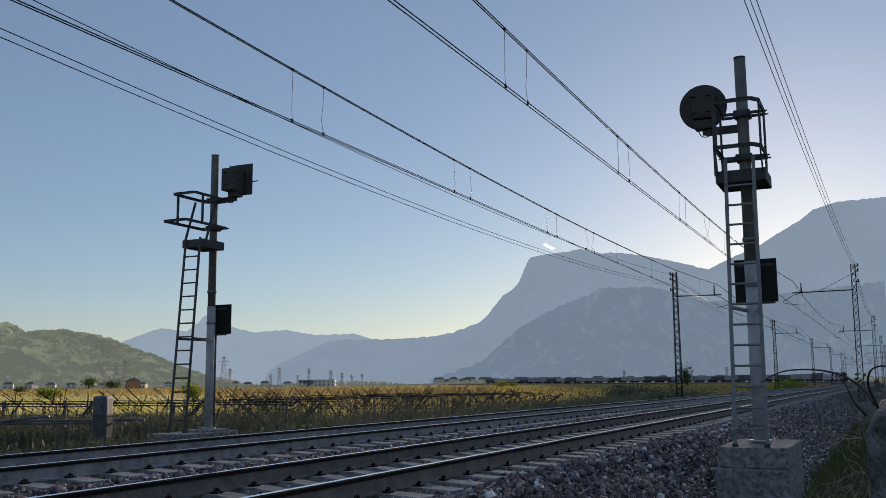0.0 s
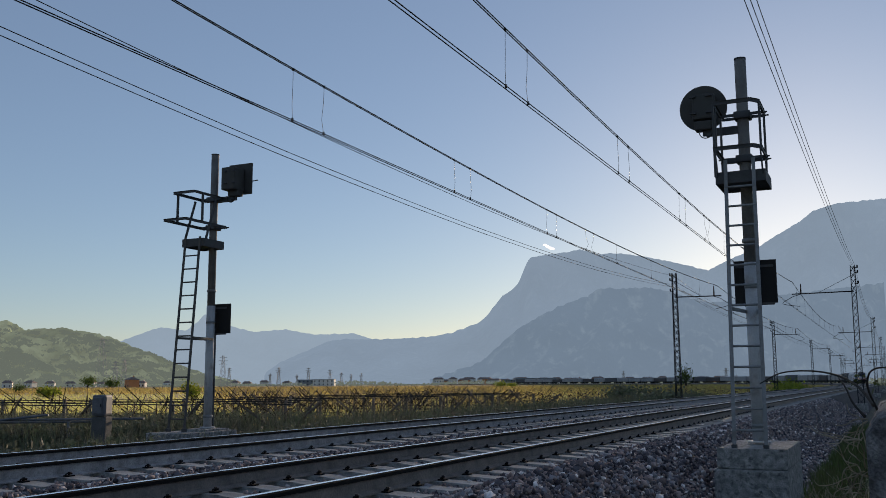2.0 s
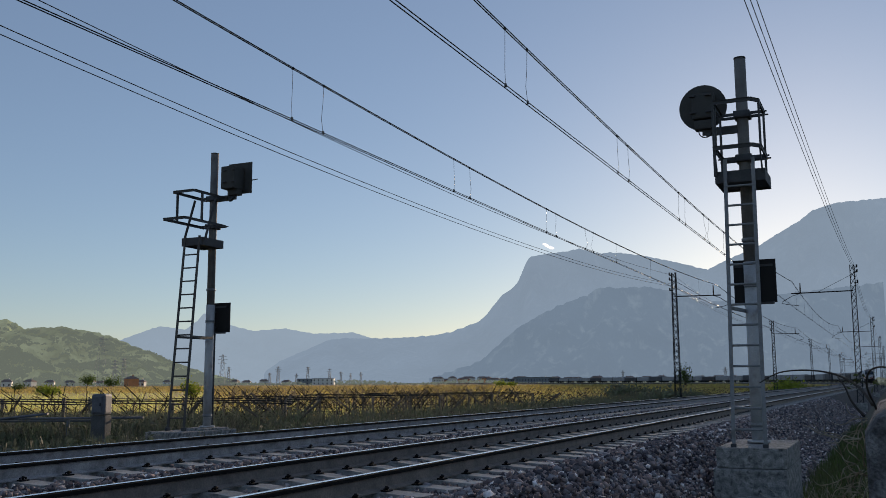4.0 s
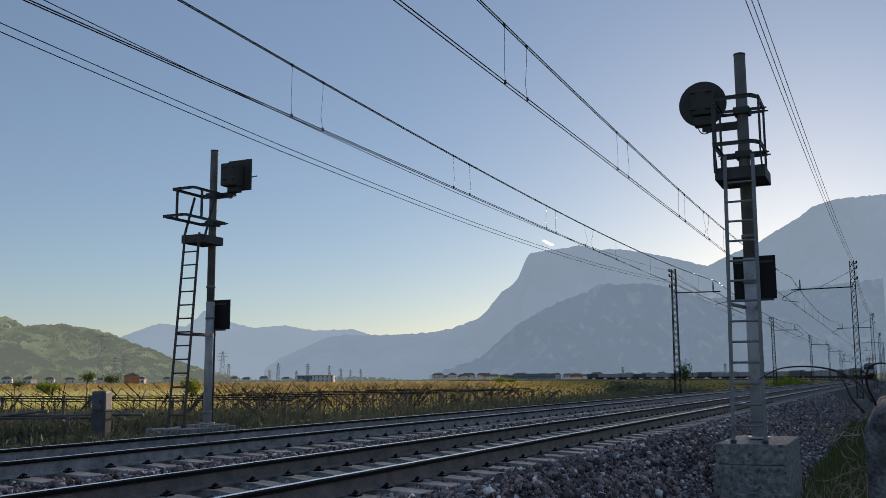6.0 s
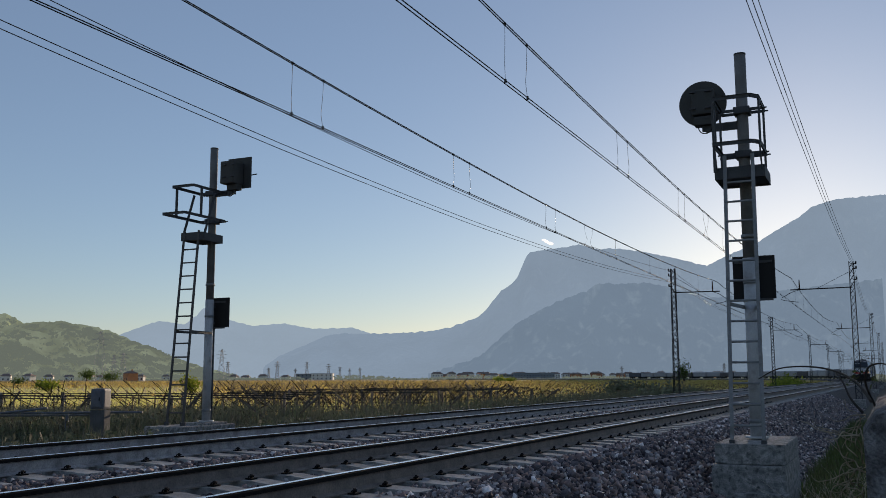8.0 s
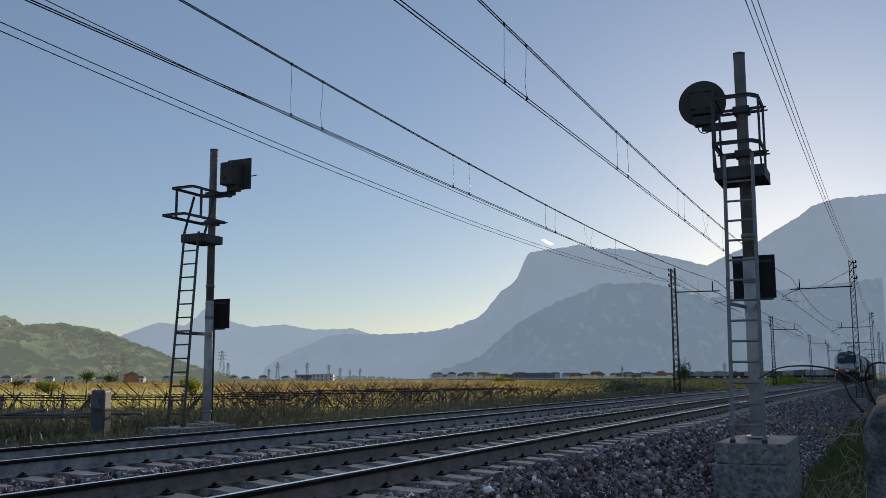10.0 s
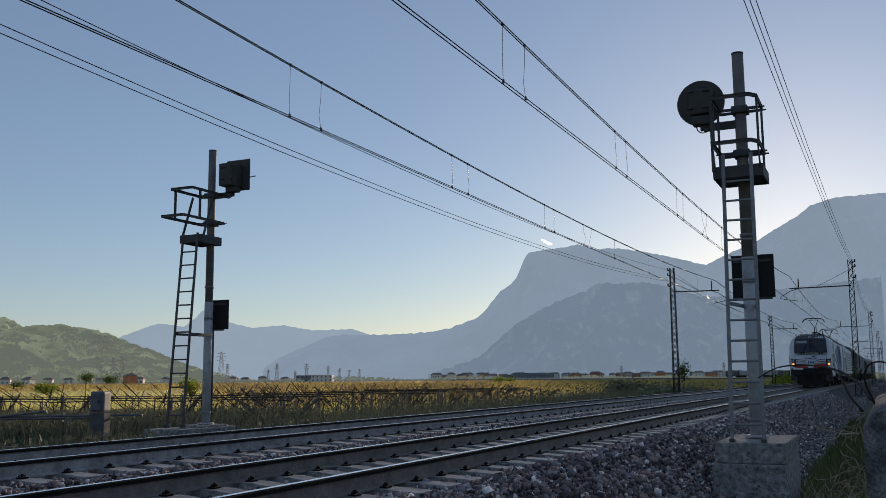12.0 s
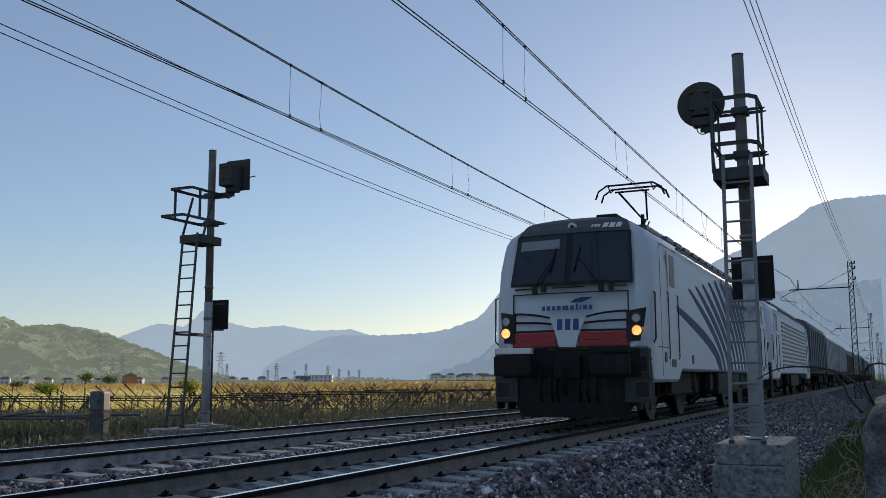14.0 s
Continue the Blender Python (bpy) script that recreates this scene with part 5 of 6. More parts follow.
def build_vineyard():
    rng = np.random.default_rng(5)
    for d in (26.0, 30.5):
        build_vine_row(d, rng)
    for d in (35.0, 39.5, 44.0):
        build_vine_row(d, rng, 8.0)
    cs, posts, weeds = [], [], []
    d = 26.0
    while d < 420:
        u0, u1 = -d * 0.52 - 6, min(row_end(d), d * 0.5 + 5)
        n = int((u1 - u0) * (7 if d < 60 else 9 if d < 140 else 6))
        if n > 0:
            u = rng.uniform(u0, u1, n)
            low = 0.0 if d < 33 else 0.62
            if d > 50:
                u = u[(u > -d * 0.24) | (d > 190)]
                n = len(u)
            z = rng.uniform(-0.55, 0.32, n) - low + 0.10 * np.sin(u * 0.7)
            dd = d + rng.normal(0, 0.35, n) - 0.5
            c = np.array([[*(FWD2 * b + RIGHT2 * a)[:2], h] for a, b, h in zip(u, dd, z)])
            cs.append((c, 0.055 if d < 60 else 0.11 if d < 140 else 0.2))
            for a in np.arange(u0, u1, 2.7 if d < 80 else 3.6 if d < 150 else 8.0):
                if d > 40:
                    posts.append((d, a + rng.uniform(-0.5, 0.5))) if (a > -d * 0.24 or d > 190) and a < d * 0.06 else None
        d += 5.0 if d < 100 else 6.0 if d < 200 else 8.0
    for size in (0.055, 0.11, 0.2):
        c = np.concatenate([a for a, s in cs if s == size])
        stuff("vine_leaves", leaf_mesh("vine_leaves", c, size * 1.25, M_VINE, rng), "yellow-green young vine leaves along the rows", "leaves")
    bm = bmesh.new()
    for d, a in posts:
        h = 0.22 + 0.1 * math.sin(a * 3.1)
        tube(bm, [row_pt(d, a, GZ - 0.1), row_pt(d, a, h)], 0.03, 4)
        for sgn in (-1, 1):
            tube(bm, [row_pt(d, a + 0.1 * sgn, -0.6), row_pt(d - 0.8, a + (1.1 + 0.2 * math.sin(a)) * sgn, h + 0.08)], 0.018, 3)
    tagged(done("trellis_posts", bm, M_POSTFAR), "weathered trellis posts of the far vine rows, coloured as if sunlit", "posts", kind="stuff")
    # bare brown canes and clods that fleck the field
    n = 42000
    dist = 36 * np.exp(rng.uniform(0, 1.9, n))
    u = rng.uniform(-0.24, 0.5, n) * dist
    clump = np.array([noise.noise((a * 0.5, b * 0.22, 0.7)) for a, b in zip(u, dist)])
    keep = (u < (dist * 0.425 - 14.0) / 0.9052) & (clump > -0.05)
    dist, u = dist[keep], u[keep]
    c = np.stack([FWD2.x * dist + RIGHT2.x * u, FWD2.y * dist + RIGHT2.y * u, GZ + rng.uniform(0.15, 0.85, len(u))], 1)
    for lo_, hi_, size in ((0, 80, 0.09), (80, 400, 0.17)):
        pick = (dist >= lo_) & (dist < hi_)
        stuff("vine_canes", leaf_mesh("vine_canes", c[pick], size, M_CANES, rng), "brown bare canes and dry clods flecking the vineyard", "canes")
    # sunny grass strips between the rows
    n = 60000
    dist = 34 * np.exp(rng.uniform(0, 2.0, n))
    u = rng.uniform(-0.55, 0.5, n) * dist
    keep = u < (dist * 0.425 - 13.5) / 0.9052
    dist, u = dist[keep], u[keep]
    b = np.stack([FWD2.x * dist + RIGHT2.x * u, FWD2.y * dist + RIGHT2.y * u, np.full(len(u), GZ)], 1)
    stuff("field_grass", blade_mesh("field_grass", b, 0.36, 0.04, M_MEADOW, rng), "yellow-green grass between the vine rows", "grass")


build_vineyard()


def verge(name, label, n, s0, s1, o0, o1, h, w, material, seed, power=1.0, lean=0.5):
    rng = np.random.default_rng(seed)
    s = s0 + (s1 - s0) * rng.uniform(0, 1, n) ** power
    o = rng.uniform(o0, o1, n)
    clump = np.array([noise.noise((a * 0.8, b * 0.8, seed)) for a, b in zip(s, o)])
    keep = clump > -0.15 + rng.normal(0, 0.2, n)
    keep &= ~((np.abs(o + 7.9) < 0.85) & (np.abs(s - 15.6) < 1.5))
    s, o, clump = s[keep], o[keep], clump[keep]
    b = np.array([[*line(a, c)[:2], ground_z(c) - 0.03] for a, c in zip(s, o)])
    stuff(name, blade_mesh(name, b, h, w, material, rng, lean), label, "grass")
    return b


def build_verges():
    verge("weeds", "tall dull green weeds on the far embankment", 110000, 2, 55, -17.5, -6.9, 0.62, 0.012, M_WEED, 11, 1.3)
    verge("verge_thicket", "dark green thicket along the far side of the tracks", 60000, 16, 80, -13.0, -8.6, 1.0, 0.018, M_WEED, 17, 1.2, 0.6)
    verge("dry_stems", "dry straw stems among the weeds", 6000, 2, 45, -11.4, -7.2, 0.6, 0.008, M_STRAW, 12, 1.3)
    rng = np.random.default_rng(13)
    n = 70000
    s, o = 3 + 45 * rng.uniform(0, 1, n) ** 1.3, rng.uniform(-17.0, -7.4, n)
    free = ~((np.abs(o + 7.9) < 0.85) & (np.abs(s - 15.6) < 1.5))
    s, o = s[free], o[free]
    c = np.array([[*line(a, b)[:2], ground_z(b) + rng.uniform(0.02, 0.62)] for a, b in zip(s, o)])
    stuff("weed_leaves", leaf_mesh("weed_leaves", c, 0.075, M_WEED, rng), "dull green weed leaves on the embankment", "leaves")
    verge("verge_grass", "lush green grass on the near verge", 30000, 4.5, 40, 3.7, 5.6, 0.34, 0.008, M_LUSH, 14, 1.8)
    verge("verge_straw", "pale dry grass stalks on the verge", 1400, 4.5, 16, 3.9, 5.2, 0.5, 0.006, M_STRAW, 15, 1.6, 1.3)
    rng = np.random.default_rng(16)
    # broad leaves near the parapet
    n = 500
    c = np.stack([rng.uniform(-0.95, -0.15, n), rng.uniform(4.6, 7.5, n), rng.uniform(-0.75, -0.35, n)], 1)
    stuff("verge_leaves", leaf_mesh("verge_leaves", c, 0.06, M_LUSH, rng, 0.6), "broad green leaves among the verge grass", "leaves")

    # tall growth under the first trellis row
    rng = np.random.default_rng(19)
    n = 90000
    d, u = rng.uniform(20, 29, n), rng.uniform(-18, 4, n)
    x, y = FWD2.x * d + RIGHT2.x * u, FWD2.y * d + RIGHT2.y * u
    keep = x < -15.3
    b = np.stack([x, y, np.full(n, GZ)], 1)[keep]
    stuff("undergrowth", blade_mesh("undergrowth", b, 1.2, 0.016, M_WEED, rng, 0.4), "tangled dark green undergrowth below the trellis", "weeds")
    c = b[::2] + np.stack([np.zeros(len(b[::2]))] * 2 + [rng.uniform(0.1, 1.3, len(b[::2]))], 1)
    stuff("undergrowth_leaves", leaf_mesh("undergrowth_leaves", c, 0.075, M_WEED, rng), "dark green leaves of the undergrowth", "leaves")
    # the soil under the verges
    for a, b, nm in ((3.75, 9.0, "near"), (-11.0, -7.0, "far")):
        vs, fs = [], []
        offs = np.linspace(a, b, 9)
        ss = np.arange(-20, 200, 2.0)
        for s in ss:
            for o in offs:
                x, y, _ = line(s, o)
                vs.append((x, y, ground_z(o) + 0.03 + 0.02 * noise.noise((x, y, 0))))
        for i in range(len(ss) - 1):
            for j in range(8):
                fs.append((i * 9 + j, i * 9 + j + 1, (i + 1) * 9 + j + 1, (i + 1) * 9 + j))
        tagged(raw("verge_" + nm, vs, fs, M_SOIL, True), "dark weedy soil along the line", "verge", kind="structure")


M_SOIL = mat("dark_soil", (0.06, 0.06, 0.035), 0.95, 0, 0.5, 1.5, 20, 0.5, tint=(0.035, 0.03, 0.022))
build_verges()


def build_brambles():
    """Arching bare canes over the parapet, with a few leaves."""
    rng = np.random.default_rng(21)

    def cane(name, pts, r, material, label):
        bm = bmesh.new()
        fine = []
        P = [Vector(p) for p in pts]
        for i in range(len(P) - 1):
            a, b, c, d = P[max(i - 1, 0)], P[i], P[i + 1], P[min(i + 2, len(P) - 1)]
            for k in range(6):
                t = k / 6
                fine.append(0.5 * ((2 * b) + (c - a) * t + (2 * a - 5 * b + 4 * c - d) * t * t + (3 * b - a - 3 * c + d) * t ** 3))
        fine.append(P[-1])
        tube(bm, fine, r, 6, r2=r * 0.4)
        return tagged(done(name, bm, material), label, "bramble", "bramble canes")

    def q(x, y, d):
        """A place d metres ahead, given across and up in thousandths."""
        a = (x - 784) / 1668 * d
        # the view's axis is 8.1 degrees above the level
        up = (441 - y) / 1668
        f = math.cos(radians(8.1)) - up * math.sin(radians(8.1))
        z = math.sin(radians(8.1)) + up * math.cos(radians(8.1))
        p = FWD2 * (d * f) + RIGHT2 * a
        return (p.x, p.y, EYE_Z + d * z)
    cane("bramble_cane", [q(1545, 722, 4.6), q(1520, 690, 4.9), q(1480, 668, 5.2), q(1430, 660, 5.5), q(1380, 664, 5.8), q(1345, 682, 6.0)], 0.008, M_BARK, "dark arching bramble cane over the parapet")
    cane("bramble_cane", [q(1552, 730, 4.8), q(1535, 690, 4.7), q(1540, 662, 4.6), q(1565, 655, 4.5), q(1590, 668, 4.4)], 0.007, M_BARK, "dark arching bramble cane over the parapet")
    cane("bramble_cane", [q(1530, 742, 5.2), q(1508, 716, 5.3), q(1496, 690, 5.4), q(1483, 672, 5.5)], 0.008, M_BARK, "dark arching bramble cane over the parapet")
    for i in range(26):
        # each stalk springs from beside the parapet and curls about over the verge
        x, y, d = rng.uniform(1512, 1536), rng.uniform(745, 890), rng.uniform(5.0, 5.6)
        ang = rng.uniform(2.2, 4.0)
        pts = [q(x, y, d)]
        for k in range(rng.integers(4, 8)):
            ang += rng.normal(0, 0.75)
            step = rng.uniform(9, 19)
            x, y, d = x + step * math.cos(ang), y - step * math.sin(ang), d + rng.uniform(-0.05, 0.1)
            pts.append(q(x, y, d))
        cane("dry_stalk", pts, 0.0045, M_STRAW, "pale dry twisted grass stalk")
    c = np.array([q(rng.uniform(1500, 1562), rng.uniform(668, 715), rng.uniform(4.4, 5.0)) for _ in range(18)])
    stuff("bramble_leaves", leaf_mesh("bramble_leaves", c, 0.018, M_LUSH, rng), "small green leaves on the bramble canes", "leaves")


build_brambles()


def build_bush(name, x, y, z, w, h, material, seed, label, n=900, leaf=0.12, category="bush"):
    rng = np.random.default_rng(seed)
    t = thing(name, pose(x, y, z), label, category)
    bm = bmesh.new()
    tips = []
    for i in range(7):
        a = rng.uniform(0, math.tau)
        tip = Vector((math.cos(a) * w * 0.35 * rng.uniform(0.3, 1), math.sin(a) * w * 0.35 * rng.uniform(0.3, 1), h * rng.uniform(0.5, 0.9)))
        tube(bm, [(0, 0, -0.2), tip * 0.5 + Vector((0, 0, h * 0.08)), tip], 0.035 * h / 2, 5, r2=0.01)
        tips.append(np.array(tip))
    part("trunk", bm, M_BARK, t)
    c = []
    for k in range(n):
        b = tips[rng.integers(0, 7)]
        c.append(b * rng.uniform(0.55, 1.08) + rng.normal(0, 1, 3) * np.array([w * 0.16, w * 0.16, h * 0.14]))
    ob = new("crown", leaf_mesh("crown", np.array(c), leaf, material, rng))
    ob.parent = t
    return t


def spot(x, d, z=GZ):
    """A place at depth d, across given in thousandths of 1.668."""
    p = FWD2 * d + RIGHT2 * ((x - 784) / 1668 * d)
    return p.x, p.y, z


def build_far():
    for i, (x, d, w, h, m, nm) in enumerate(((1170, 58, 3.2, 1.9, M_WEED, "dark green thicket below the mast"), (1140, 72, 3.0, 1.5, M_WEED, "low green thicket beside the line"), (1100, 95, 4, 1.7, M_WEED, "low green thicket beside the line"), (1050, 60, 2.4, 0.9, M_WEED, "low brush at the field edge"), (1378, 110, 4.0, 2.0, M_FRESH, "bright green bush beside the far mast"), (1400, 150, 5.0, 2.2, M_FRESH, "bright green bush beside the line"), (885, 330, 5, 2.6, M_FRESH, "pale green bush in the fields"), (905, 335, 4.5, 2.2, M_FRESH, "pale green bush in the fields"), (95, 150, 4.2, 2.0, M_FRESH, "pale yellow-green shrub in the meadow"), (345, 120, 3.4, 2.4, M_FRESH, "bright yellow-green shrub in the vineyard"), (1210, 280, 5.5, 6.5, M_TREE, "dark spreading tree behind the mast"), (40, 220, 3.5, 2.4, M_TREE, "dark round tree in the meadow"), (205, 480, 9, 6, M_TREE, "dark tree beside the orange house"), (160, 560, 10, 7, M_TREE, "dark tree under the pylon"))):
        build_bush("tree" if h > 3.9 else "bush", *spot(x, d), w, h, m, 40 + i, nm, 800, w * 0.045, "tree" if h > 3.9 else "bush")
    # lit bushes in the outer bend
    rng = np.random.default_rng(77)
    for i in range(9):
        s = 330 + i * 14
        x, y, _ = line(s, 26 + rng.uniform(-6, 10))
        build_bush("tree", x, y, -1.0, 10, rng.uniform(7, 12), M_FRESH, 90 + i, "sunlit yellow-green tree beyond the bend", 700, 0.55, "tree")
    # woods on the green hills
    for name, m, cut in (("backdrop_hill", 150000, 0.14), ("backdrop_spur", 60000, 0.15), ("backdrop_knoll", 60000, 0.10)):
        hill = bpy.data.objects[name].data
        co = np.empty(len(hill.vertices) * 3, np.float32)
        hill.vertices.foreach_get("co", co)
        co = co.reshape(-1, 27, 3)
        ci, cj = rng.integers(0, len(co) - 1, m), rng.integers(0, 25, m)
        fu, fv = rng.uniform(0, 1, (m, 1)), rng.uniform(0, 1, (m, 1))
        pick = (co[ci, cj] * (1 - fu) + co[ci + 1, cj] * fu) * (1 - fv) + (co[ci, cj + 1] * (1 - fu) + co[ci + 1, cj + 1] * fu) * fv
        pick = pick[pick[:, 2] > 0]
        mask = np.array([0.6 * noise.noise((a * 0.010, b * 0.007, c * 0.03)) + 0.8 * noise.noise((a * 0.06, b * 0.03, c * 0.16)) for a, b, c in pick])
        pick = pick[mask + rng.normal(0, 0.13, len(mask)) > cut]
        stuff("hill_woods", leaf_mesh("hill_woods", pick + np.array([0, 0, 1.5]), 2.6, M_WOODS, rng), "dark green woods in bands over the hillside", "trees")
    # belt of trees along the valley floor
    n = 9000
    u = rng.uniform(-1.3, 0.75, n)
    d = 900 + 120 * rng.uniform(0, 1, n)
    hgt = 2.5 + 5 * np.array([noise.noise((a * 14, 0.3, 0)) for a in u])
    z = GZ + np.maximum(1.0, hgt) * rng.uniform(0, 1, n)
    c = np.stack([FWD2.x * d + RIGHT2.x * u * d, FWD2.y * d + RIGHT2.y * u * d, z], 1)
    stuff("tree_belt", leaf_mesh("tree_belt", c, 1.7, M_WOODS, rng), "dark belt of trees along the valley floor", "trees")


build_far()

M_HOUSE = {"orange": mat("orange_render", (0.62, 0.26, 0.12), 0.9, 0, 0.15, 0.4, 8, 0), "white": mat("white_render", (0.72, 0.70, 0.66), 0.9, 0, 0.12, 0.4, 8, 0),
           "grey": mat("grey_cladding", (0.20, 0.23, 0.26), 0.7, 0, 0.15, 0.3, 8, 0), "red": mat("brick_red_render", (0.42, 0.17, 0.10), 0.9, 0, 0.15, 0.4, 8, 0)}
M_TILE = mat("roof_tiles", (0.27, 0.20, 0.17), 0.85, 0, 0.25, 0.6, 8, 0.1)
M_FLAT = mat("flat_roof", (0.30, 0.31, 0.33), 0.8, 0, 0.15, 0.3, 6, 0)
M_WIN = mat("dark_window", (0.03, 0.035, 0.045), 0.2, 0, 0.1, 1, 5, 0)


def build_house(x, d, w, depth, h, colour, pitched, label, z=GZ, turn=0.0):
    px_, py_, pz = spot(x, d, z)
    t = thing("house" if pitched else "industrial_hall", pose(px_, py_, pz, 0, 0, 25 + turn), label, "house" if pitched else "building")
    bm = bmesh.new()
    box(bm, (0, 0, h / 2), (w, depth, h))
    part("wall", bm, M_HOUSE[colour], t)
    bm = bmesh.new()
    if pitched:
        e, r = 0.5, h + min(w, depth) * 0.28
        lo = [bm.verts.new(p) for p in ((-w / 2 - e, -depth / 2 - e, h), (w / 2 + e, -depth / 2 - e, h), (w / 2 + e, depth / 2 + e, h), (-w / 2 - e, depth / 2 + e, h))]
        hi = [bm.verts.new(p) for p in ((-w / 2 - e + depth * 0.3, 0, r), (w / 2 + e - depth * 0.3, 0, r))]
        for f in ((lo[0], lo[1], hi[1], hi[0]), (lo[2], lo[3], hi[0], hi[1]), (lo[1], lo[2], hi[1]), (lo[3], lo[0], hi[0]), tuple(lo[::-1])):
            bm.faces.new(f)
        part("roof", bm, M_TILE, t)
        bm = bmesh.new()
        box(bm, (w * 0.2, 0.3, r), (0.7, 0.7, 1.6))
        part("chimney", bm, M_HOUSE[colour], t)
    else:
        box(bm, (0, 0, h + 0.2), (w + 0.6, depth + 0.6, 0.4))
        part("roof", bm, M_FLAT, t)
    n = max(2, int(w / 3.5))
    for f in range(max(1, int(h / 3))):
        for i in range(n):
            bm = bmesh.new()
            box(bm, (-w / 2 + w * (i + 0.5) / n, -depth / 2 - 0.02, 1.6 + f * 3.0), (1.1, 0.08, 1.4))
            part("window", bm, M_WIN, t)
    return t


def build_town():
    build_house(238, 640, 8, 7, 5.4, "orange", True, "orange rendered farmhouse with a hipped tile roof", turn=-50)
    build_house(256, 660, 5, 5, 3.4, "white", True, "low white house beside the orange farmhouse")
    build_house(575, 900, 20, 12, 6, "white", False, "long white flat-roofed building in the fields")
    build_house(548, 940, 20, 12, 6, "grey", False, "long grey flat-roofed hall in the fields")
    build_house(945, 1250, 52, 25, 8, "grey", False, "large dark grey industrial hall at the edge of town")
    build_house(905, 1280, 36, 20, 6, "grey", False, "dark grey industrial hall at the edge of town")
    rng = np.random.default_rng(9)
    cols = ("white", "orange", "white", "red", "white")
    for i in range(36):
        x = 770 + i * 15.5 + rng.uniform(-7, 7)
        build_house(x, 1300 + rng.uniform(-60, 120), rng.uniform(9, 18), 9, rng.uniform(5, 8), cols[i % 5], True, "small rendered house with a tiled roof at the edge of town", turn=rng.uniform(-25, 25))
    for i, x in enumerate((20, 60, 95, 130, 165, 185, 300, 420, 440, 470, 510)):
        build_house(x, 860 + 30 * i, rng.uniform(7, 11), 8, rng.uniform(3, 4.5), "white", True, "small farmhouse with a tiled roof at the foot of the hill", turn=rng.uniform(-25, 25))


build_town()


# grey paint plus a faint emission that stands for haze before the pylons
M_PYLON = mat("hazy_pylon", (0.16, 0.17, 0.18), 0.8, 0.1, 0.2, 0.2, 3, 0, glow=(0.3, 0.38, 0.45, 0.12))


def build_pylon(x, d, h, label, z=GZ, wide=1.0):
    px_, py_, pz = spot(x, d, z)
    t = thing("pylon", pose(px_, py_, pz, 0, 0, 25), label, "pylon", "power line pylons")
    b0, b1 = h * 0.11 * wide, h * 0.02
    r = d * 0.00018
    bm = bmesh.new()
    for sx in (-1, 1):
        for sy in (-1, 1):
            tube(bm, [(sx * b0, sy * b0, 0), (sx * b1, sy * b1, h)], r, 4)
    for k in range(7):
        u, v = k / 7, (k + 1) / 7
        wa, wb = b0 + (b1 - b0) * u, b0 + (b1 - b0) * v
        for s in (-1, 1):
            tube(bm, [(-s * wa, -wa, h * u), (s * wb, -wb, h * v)], r * 0.6, 3)
            tube(bm, [(-s * wa, wa, h * u), (s * wb, wb, h * v)], r * 0.6, 3)
    part("tower", bm, M_PYLON, t)
    for z2, l in ((0.72, 0.14), (0.83, 0.17), (0.94, 0.12)):
        bm = bmesh.new()
        tube(bm, [(-h * l, 0, h * z2), (0, 0, h * z2 + h * 0.03), (h * l, 0, h * z2)], r * 0.9, 4)
        tube(bm, [(-h * l, 0, h * z2), (h * l, 0, h * z2)], r * 0.7, 3)
        part("cross_arm", bm, M_PYLON, t)
    return t


for x, d, h in ((183, 600, 32), (208, 800, 22), (224, 820, 24), (397, 760, 25), (408, 860, 17), (495, 900, 18), (480, 900, 12), (547, 1000, 19), (585, 1000, 17), (527, 1000, 12), (605, 1100, 15), (622, 1100, 13), (640, 1100, 14), (1280, 1100, 18), (1345, 1000, 20), (1100, 1200, 16)):
    build_pylon(x, d, h, "tall grey steel lattice power pylon in the valley")

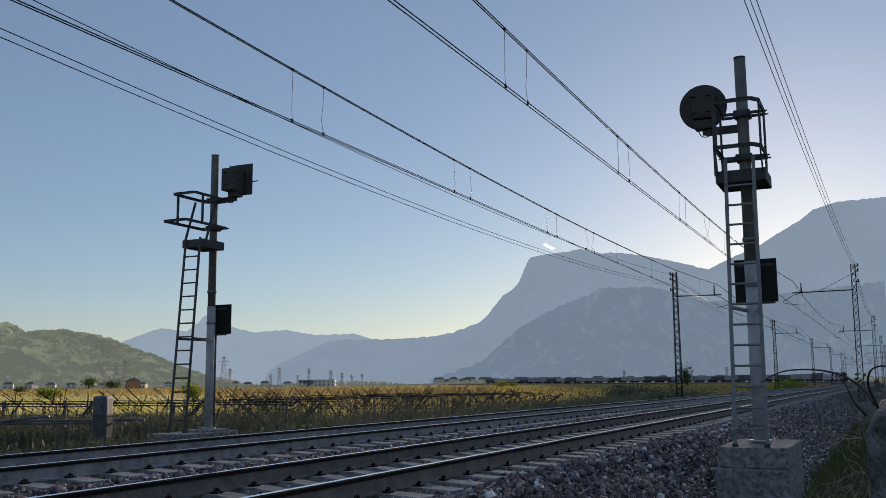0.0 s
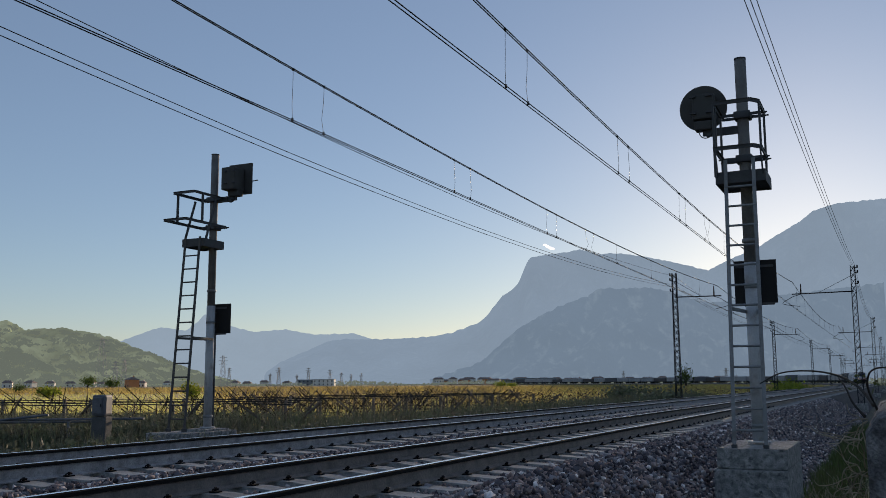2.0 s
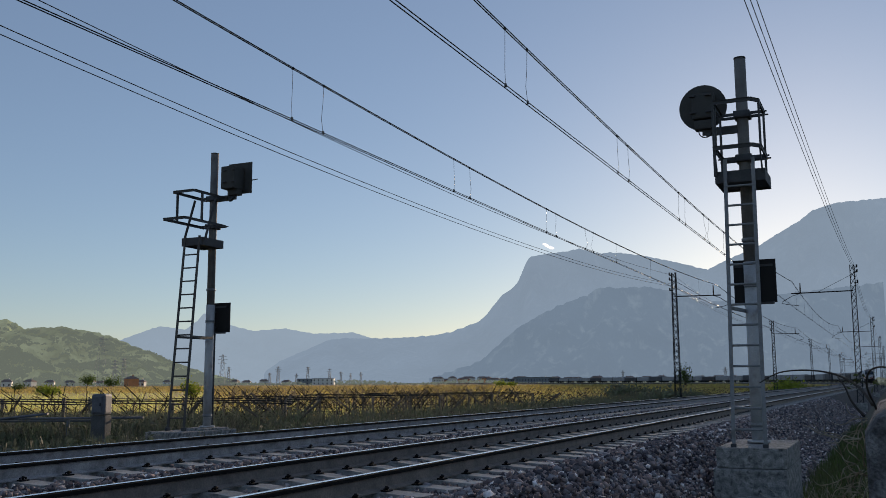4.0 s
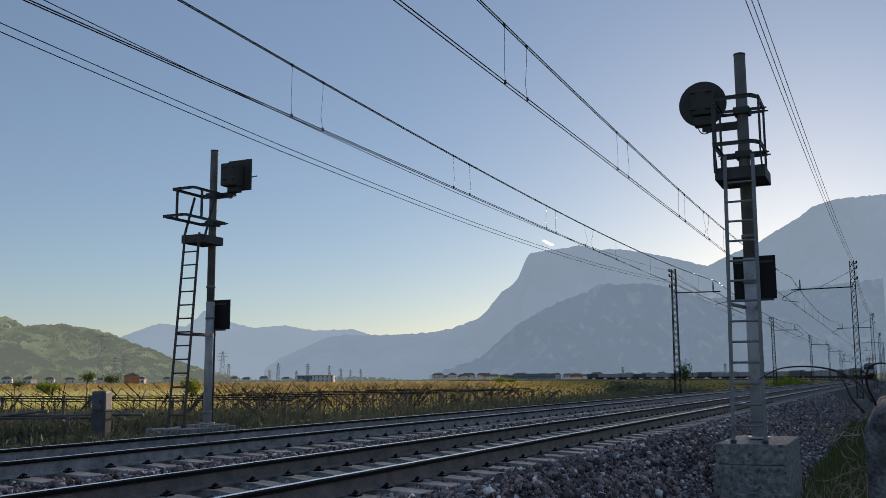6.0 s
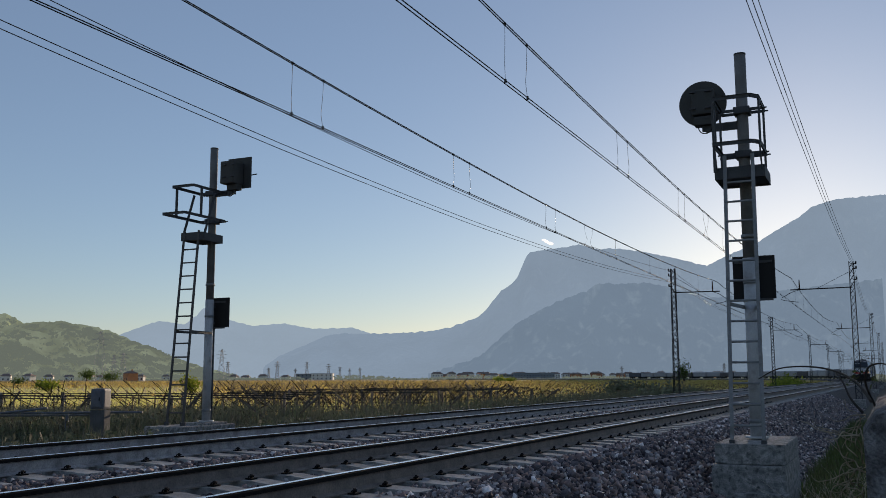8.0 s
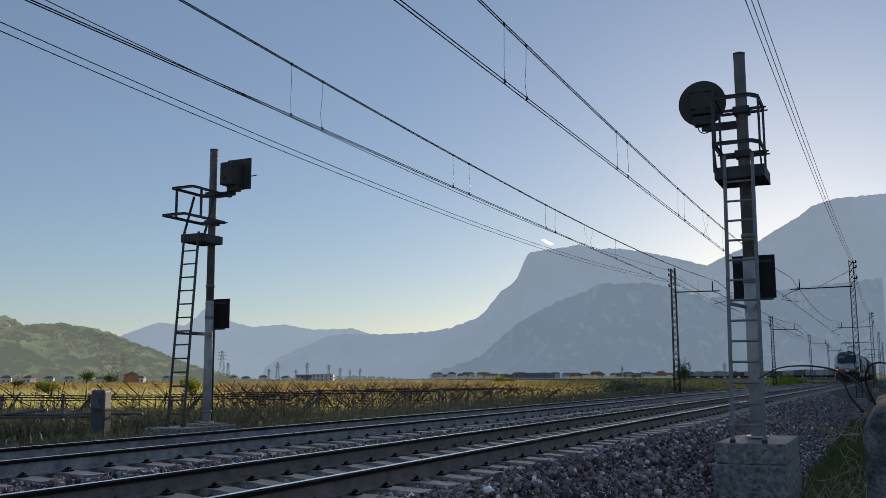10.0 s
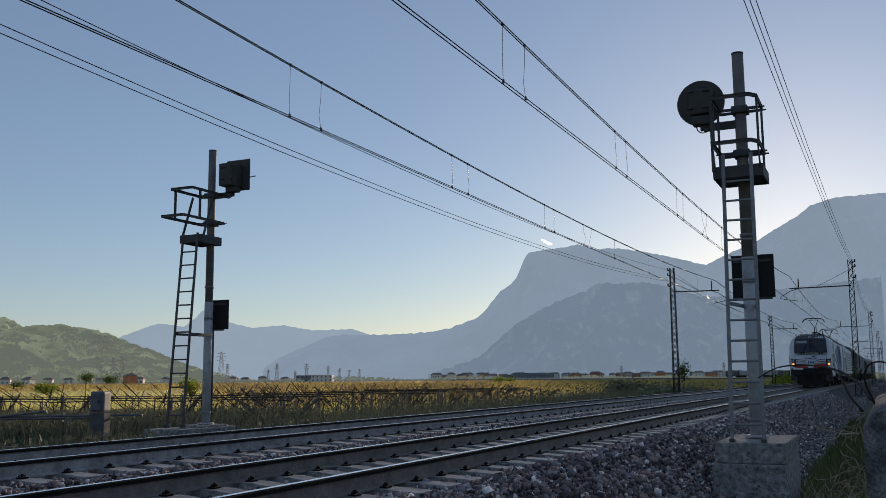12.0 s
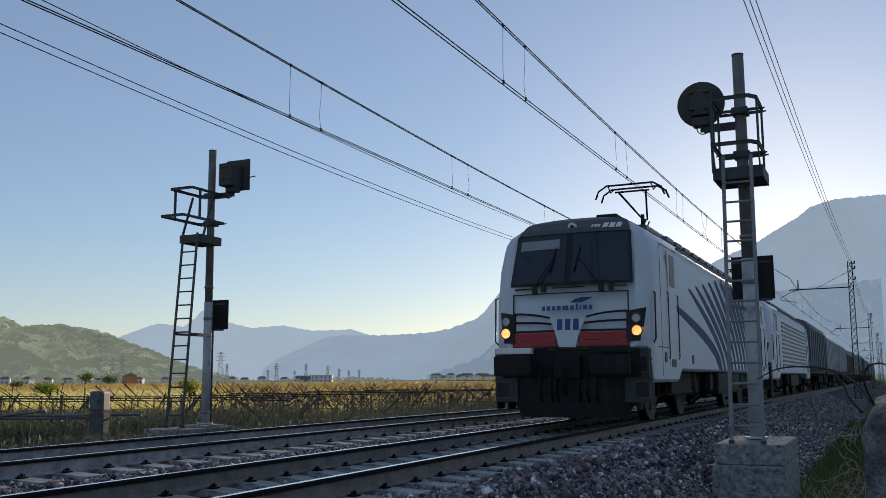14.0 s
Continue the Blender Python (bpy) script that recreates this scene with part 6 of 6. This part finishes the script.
# ---- sleepers, fastenings and ballast stones ----
def build_sleepers():
    bm = bmesh.new()
    prof = [(-1.28, -0.40), (1.28, -0.40), (1.30, -0.188), (0.95, -0.172), (0.52, -0.172), (0.3, -0.195), (-0.3, -0.195), (-0.52, -0.172), (-0.95, -0.172), (-1.30, -0.188)]
    plate(bm, prof, -0.13, 0.13)
    bmesh.ops.recalc_face_normals(bm, faces=bm.faces[:])
    me = bpy.data.meshes.new("sleeper")
    bm.to_mesh(me)
    bm.free()
    me.materials.append(M_SLEEPER)
    bm = bmesh.new()
    box(bm, (0, 0, -0.163), (0.12, 0.13, 0.025))
    tube(bm, [(-0.01, -0.05, -0.14), (0.0, -0.05, -0.115), (0.02, 0, -0.108), (0.0, 0.05, -0.115), (-0.01, 0.05, -0.14)], 0.014, 5)
    tube(bm, [(0, 0, -0.16), (0, 0, -0.085)], 0.02, 6)
    bmesh.ops.recalc_face_normals(bm, faces=bm.faces[:])
    clip = bpy.data.meshes.new("rail_clip")
    bm.to_mesh(clip)
    bm.free()
    clip.materials.append(M_CLIP)
    rng = np.random.default_rng(3)
    for off in (0, -SPACING):
        tr = tagged(new("sleepers"), "row of grey concrete sleepers bedded in ballast", "sleepers", kind="structure")
        for i in range(-14, 145):
            s = 3 + 0.6 * i
            sl = piece("sleeper", me, tr, on_line(s + rng.uniform(-0.02, 0.02), off + rng.uniform(-0.012, 0.012), rng.uniform(-0.006, 0.004)) @ pose(0, 0, 0, 0, 0, rng.uniform(-0.6, 0.6)))
            if 0 <= i < 62:
                for r in (-HALF, HALF):
                    for d in (-0.125, 0.125):
                        piece("rail_clip", clip, sl, pose(r + d * 0.94, 0, -0.075, 0, 0, 0 if d > 0 else 180) @ Matrix.Diagonal((0.66, 0.75, 0.54, 1)))
        vs, fs = [], []
        for i in range(420):
            s = 90 + 0.6 * i
            b = len(vs)
            m = on_line(s, off)
            for x, z in ((-1.3, -0.4), (1.3, -0.4), (1.3, -0.19), (-1.3, -0.19)):
                for y in (-0.13, 0.13):
                    vs.append(tuple(m @ Vector((x, y, z))))
            fs += [(b, b + 2, b + 4, b + 6), (b + 1, b + 7, b + 5, b + 3), (b + 4, b + 5, b + 7, b + 6), (b, b + 1, b + 3, b + 2), (b + 2, b + 3, b + 5, b + 4), (b, b + 6, b + 7, b + 1)]
        tagged(raw("far_sleepers", vs, fs, M_SLEEPER), "grey concrete sleepers farther along the line", "sleepers", kind="stuff")


build_sleepers()


def bed_z(o):
    return np.interp(o, BED_OFF, BED_Z)


CORNERS = np.array([[a, b, c] for a in (-1, 1) for b in (-1, 1) for c in (-1, 1)], float)
QUADS = np.array([(0, 1, 3, 2), (4, 6, 7, 5), (0, 4, 5, 1), (2, 3, 7, 6), (0, 2, 6, 4), (1, 5, 7, 3)])


def stone_shapes(n, rng):
    """Angular broken stones: blocks with every corner knocked about, turned at random."""
    v = CORNERS[None] * rng.uniform(0.35, 1.0, (n, 8, 3)) * rng.uniform(0.6, 1.15, (n, 1, 3))
    q = rng.normal(size=(n, 4))
    q /= np.linalg.norm(q, axis=1)[:, None]
    w, x, y, z = q.T
    m = np.stack([1 - 2 * (y * y + z * z), 2 * (x * y - z * w), 2 * (x * z + y * w), 2 * (x * y + z * w), 1 - 2 * (x * x + z * z), 2 * (y * z - x * w), 2 * (x * z - y * w), 2 * (y * z + x * w), 1 - 2 * (x * x + y * y)], 1).reshape(n, 3, 3)
    return np.einsum("nij,nkj->nki", m, v)


def build_ballast():
    rng = np.random.default_rng(8)
    zones = ((0.95, 3.75, 5, 16, 560), (0.95, 3.75, 16, 30, 380), (0.95, 3.75, 30, 60, 170), (-0.62, 0.62, 4, 30, 230), (-3.1, -0.9, 4, 18, 260), (-3.1, -0.9, 18, 34, 170), (-3.1, -0.9, 34, 60, 90),
             (-0.62, 0.62, 30, 60, 90), (-4.5, -3.4, 4, 34, 170), (-4.5, -3.4, 34, 60, 70), (-7.6, -4.85, 5, 34, 150), (3.6, 4.3, 5, 26, 60))
    cs = []
    for o0, o1, s0, s1, dens in zones:
        n = int((o1 - o0) * (s1 - s0) * dens)
        o, s = rng.uniform(o0, o1, n), rng.uniform(s0, s1, n)
        x = np.interp(s, _s, _x) + o
        y = np.interp(s, _s, _y)
        z = bed_z(o) + rng.uniform(-0.012, 0.03, n) + np.where(np.abs(o) < 0.65, -0.012, 0)
        # keep the sleepers' tops clear
        gap = np.abs(((s - 3) % 0.6) - 0.0)
        on = ((gap < 0.15) | (gap > 0.45)) & ((np.abs(o) < 1.3) | (np.abs(o + SPACING) < 1.3))
        # and the footing
        blk = (np.abs(x + 1.73) < 0.5) & (np.abs(y - 14.3) < 1.08)
        keep = ~((on & (rng.uniform(0, 1, n) < 0.80)) | blk)
        cs.append(np.stack([x, y, z], 1)[keep])
    c = np.concatenate(cs)
    n = len(c)
    size = rng.uniform(0.016, 0.036, n) * np.where(rng.uniform(0, 1, n) < 0.06, 1.5, 1.0)
    v = (stone_shapes(n, rng) * size[:, None, None] + c[:, None]).reshape(-1, 3)
    f = (np.arange(n)[:, None, None] * 8 + QUADS[None]).reshape(-1, 4)
    tagged(new("ballast_stones", quick("ballast_stones", v, f, M_STONE)), "grey and reddish broken ballast stones, some pale", "ballast", kind="stuff")
    # the loose stones lying nearest, one by one
    bed = bpy.data.objects["ballast_bed"]
    kinds = []
    for k in range(8):
        kinds.append(quick("stone", stone_shapes(1, rng)[0] * 0.045, QUADS, M_STONE))
    for i in range(280):
        o, s = rng.uniform(1.3, 2.8), rng.uniform(8.5, 15)
        x, y, _ = line(s, o)
        piece("stone", kinds[i % 8], bed, pose(x, y, float(bed_z(o)) + 0.04, *rng.uniform(0, 360, 3)))


build_ballast()

# ---- the train in motion ----
FRONT, SPEED = 15.65, 28.99


def motions():
    ts = [0.5 * i for i in range(29)]
    for ob, back in TRAIN:
        walk(ob, [(t, on_line(FRONT + SPEED * (14 - t) + back)) for t in ts])
    for ob, place, r in SPINNERS:
        walk(ob, [(i / 30, Matrix.Translation(place) @ Matrix.Rotation(i * SPEED / 30 / r, 4, "X")) for i in range(421)])


motions()
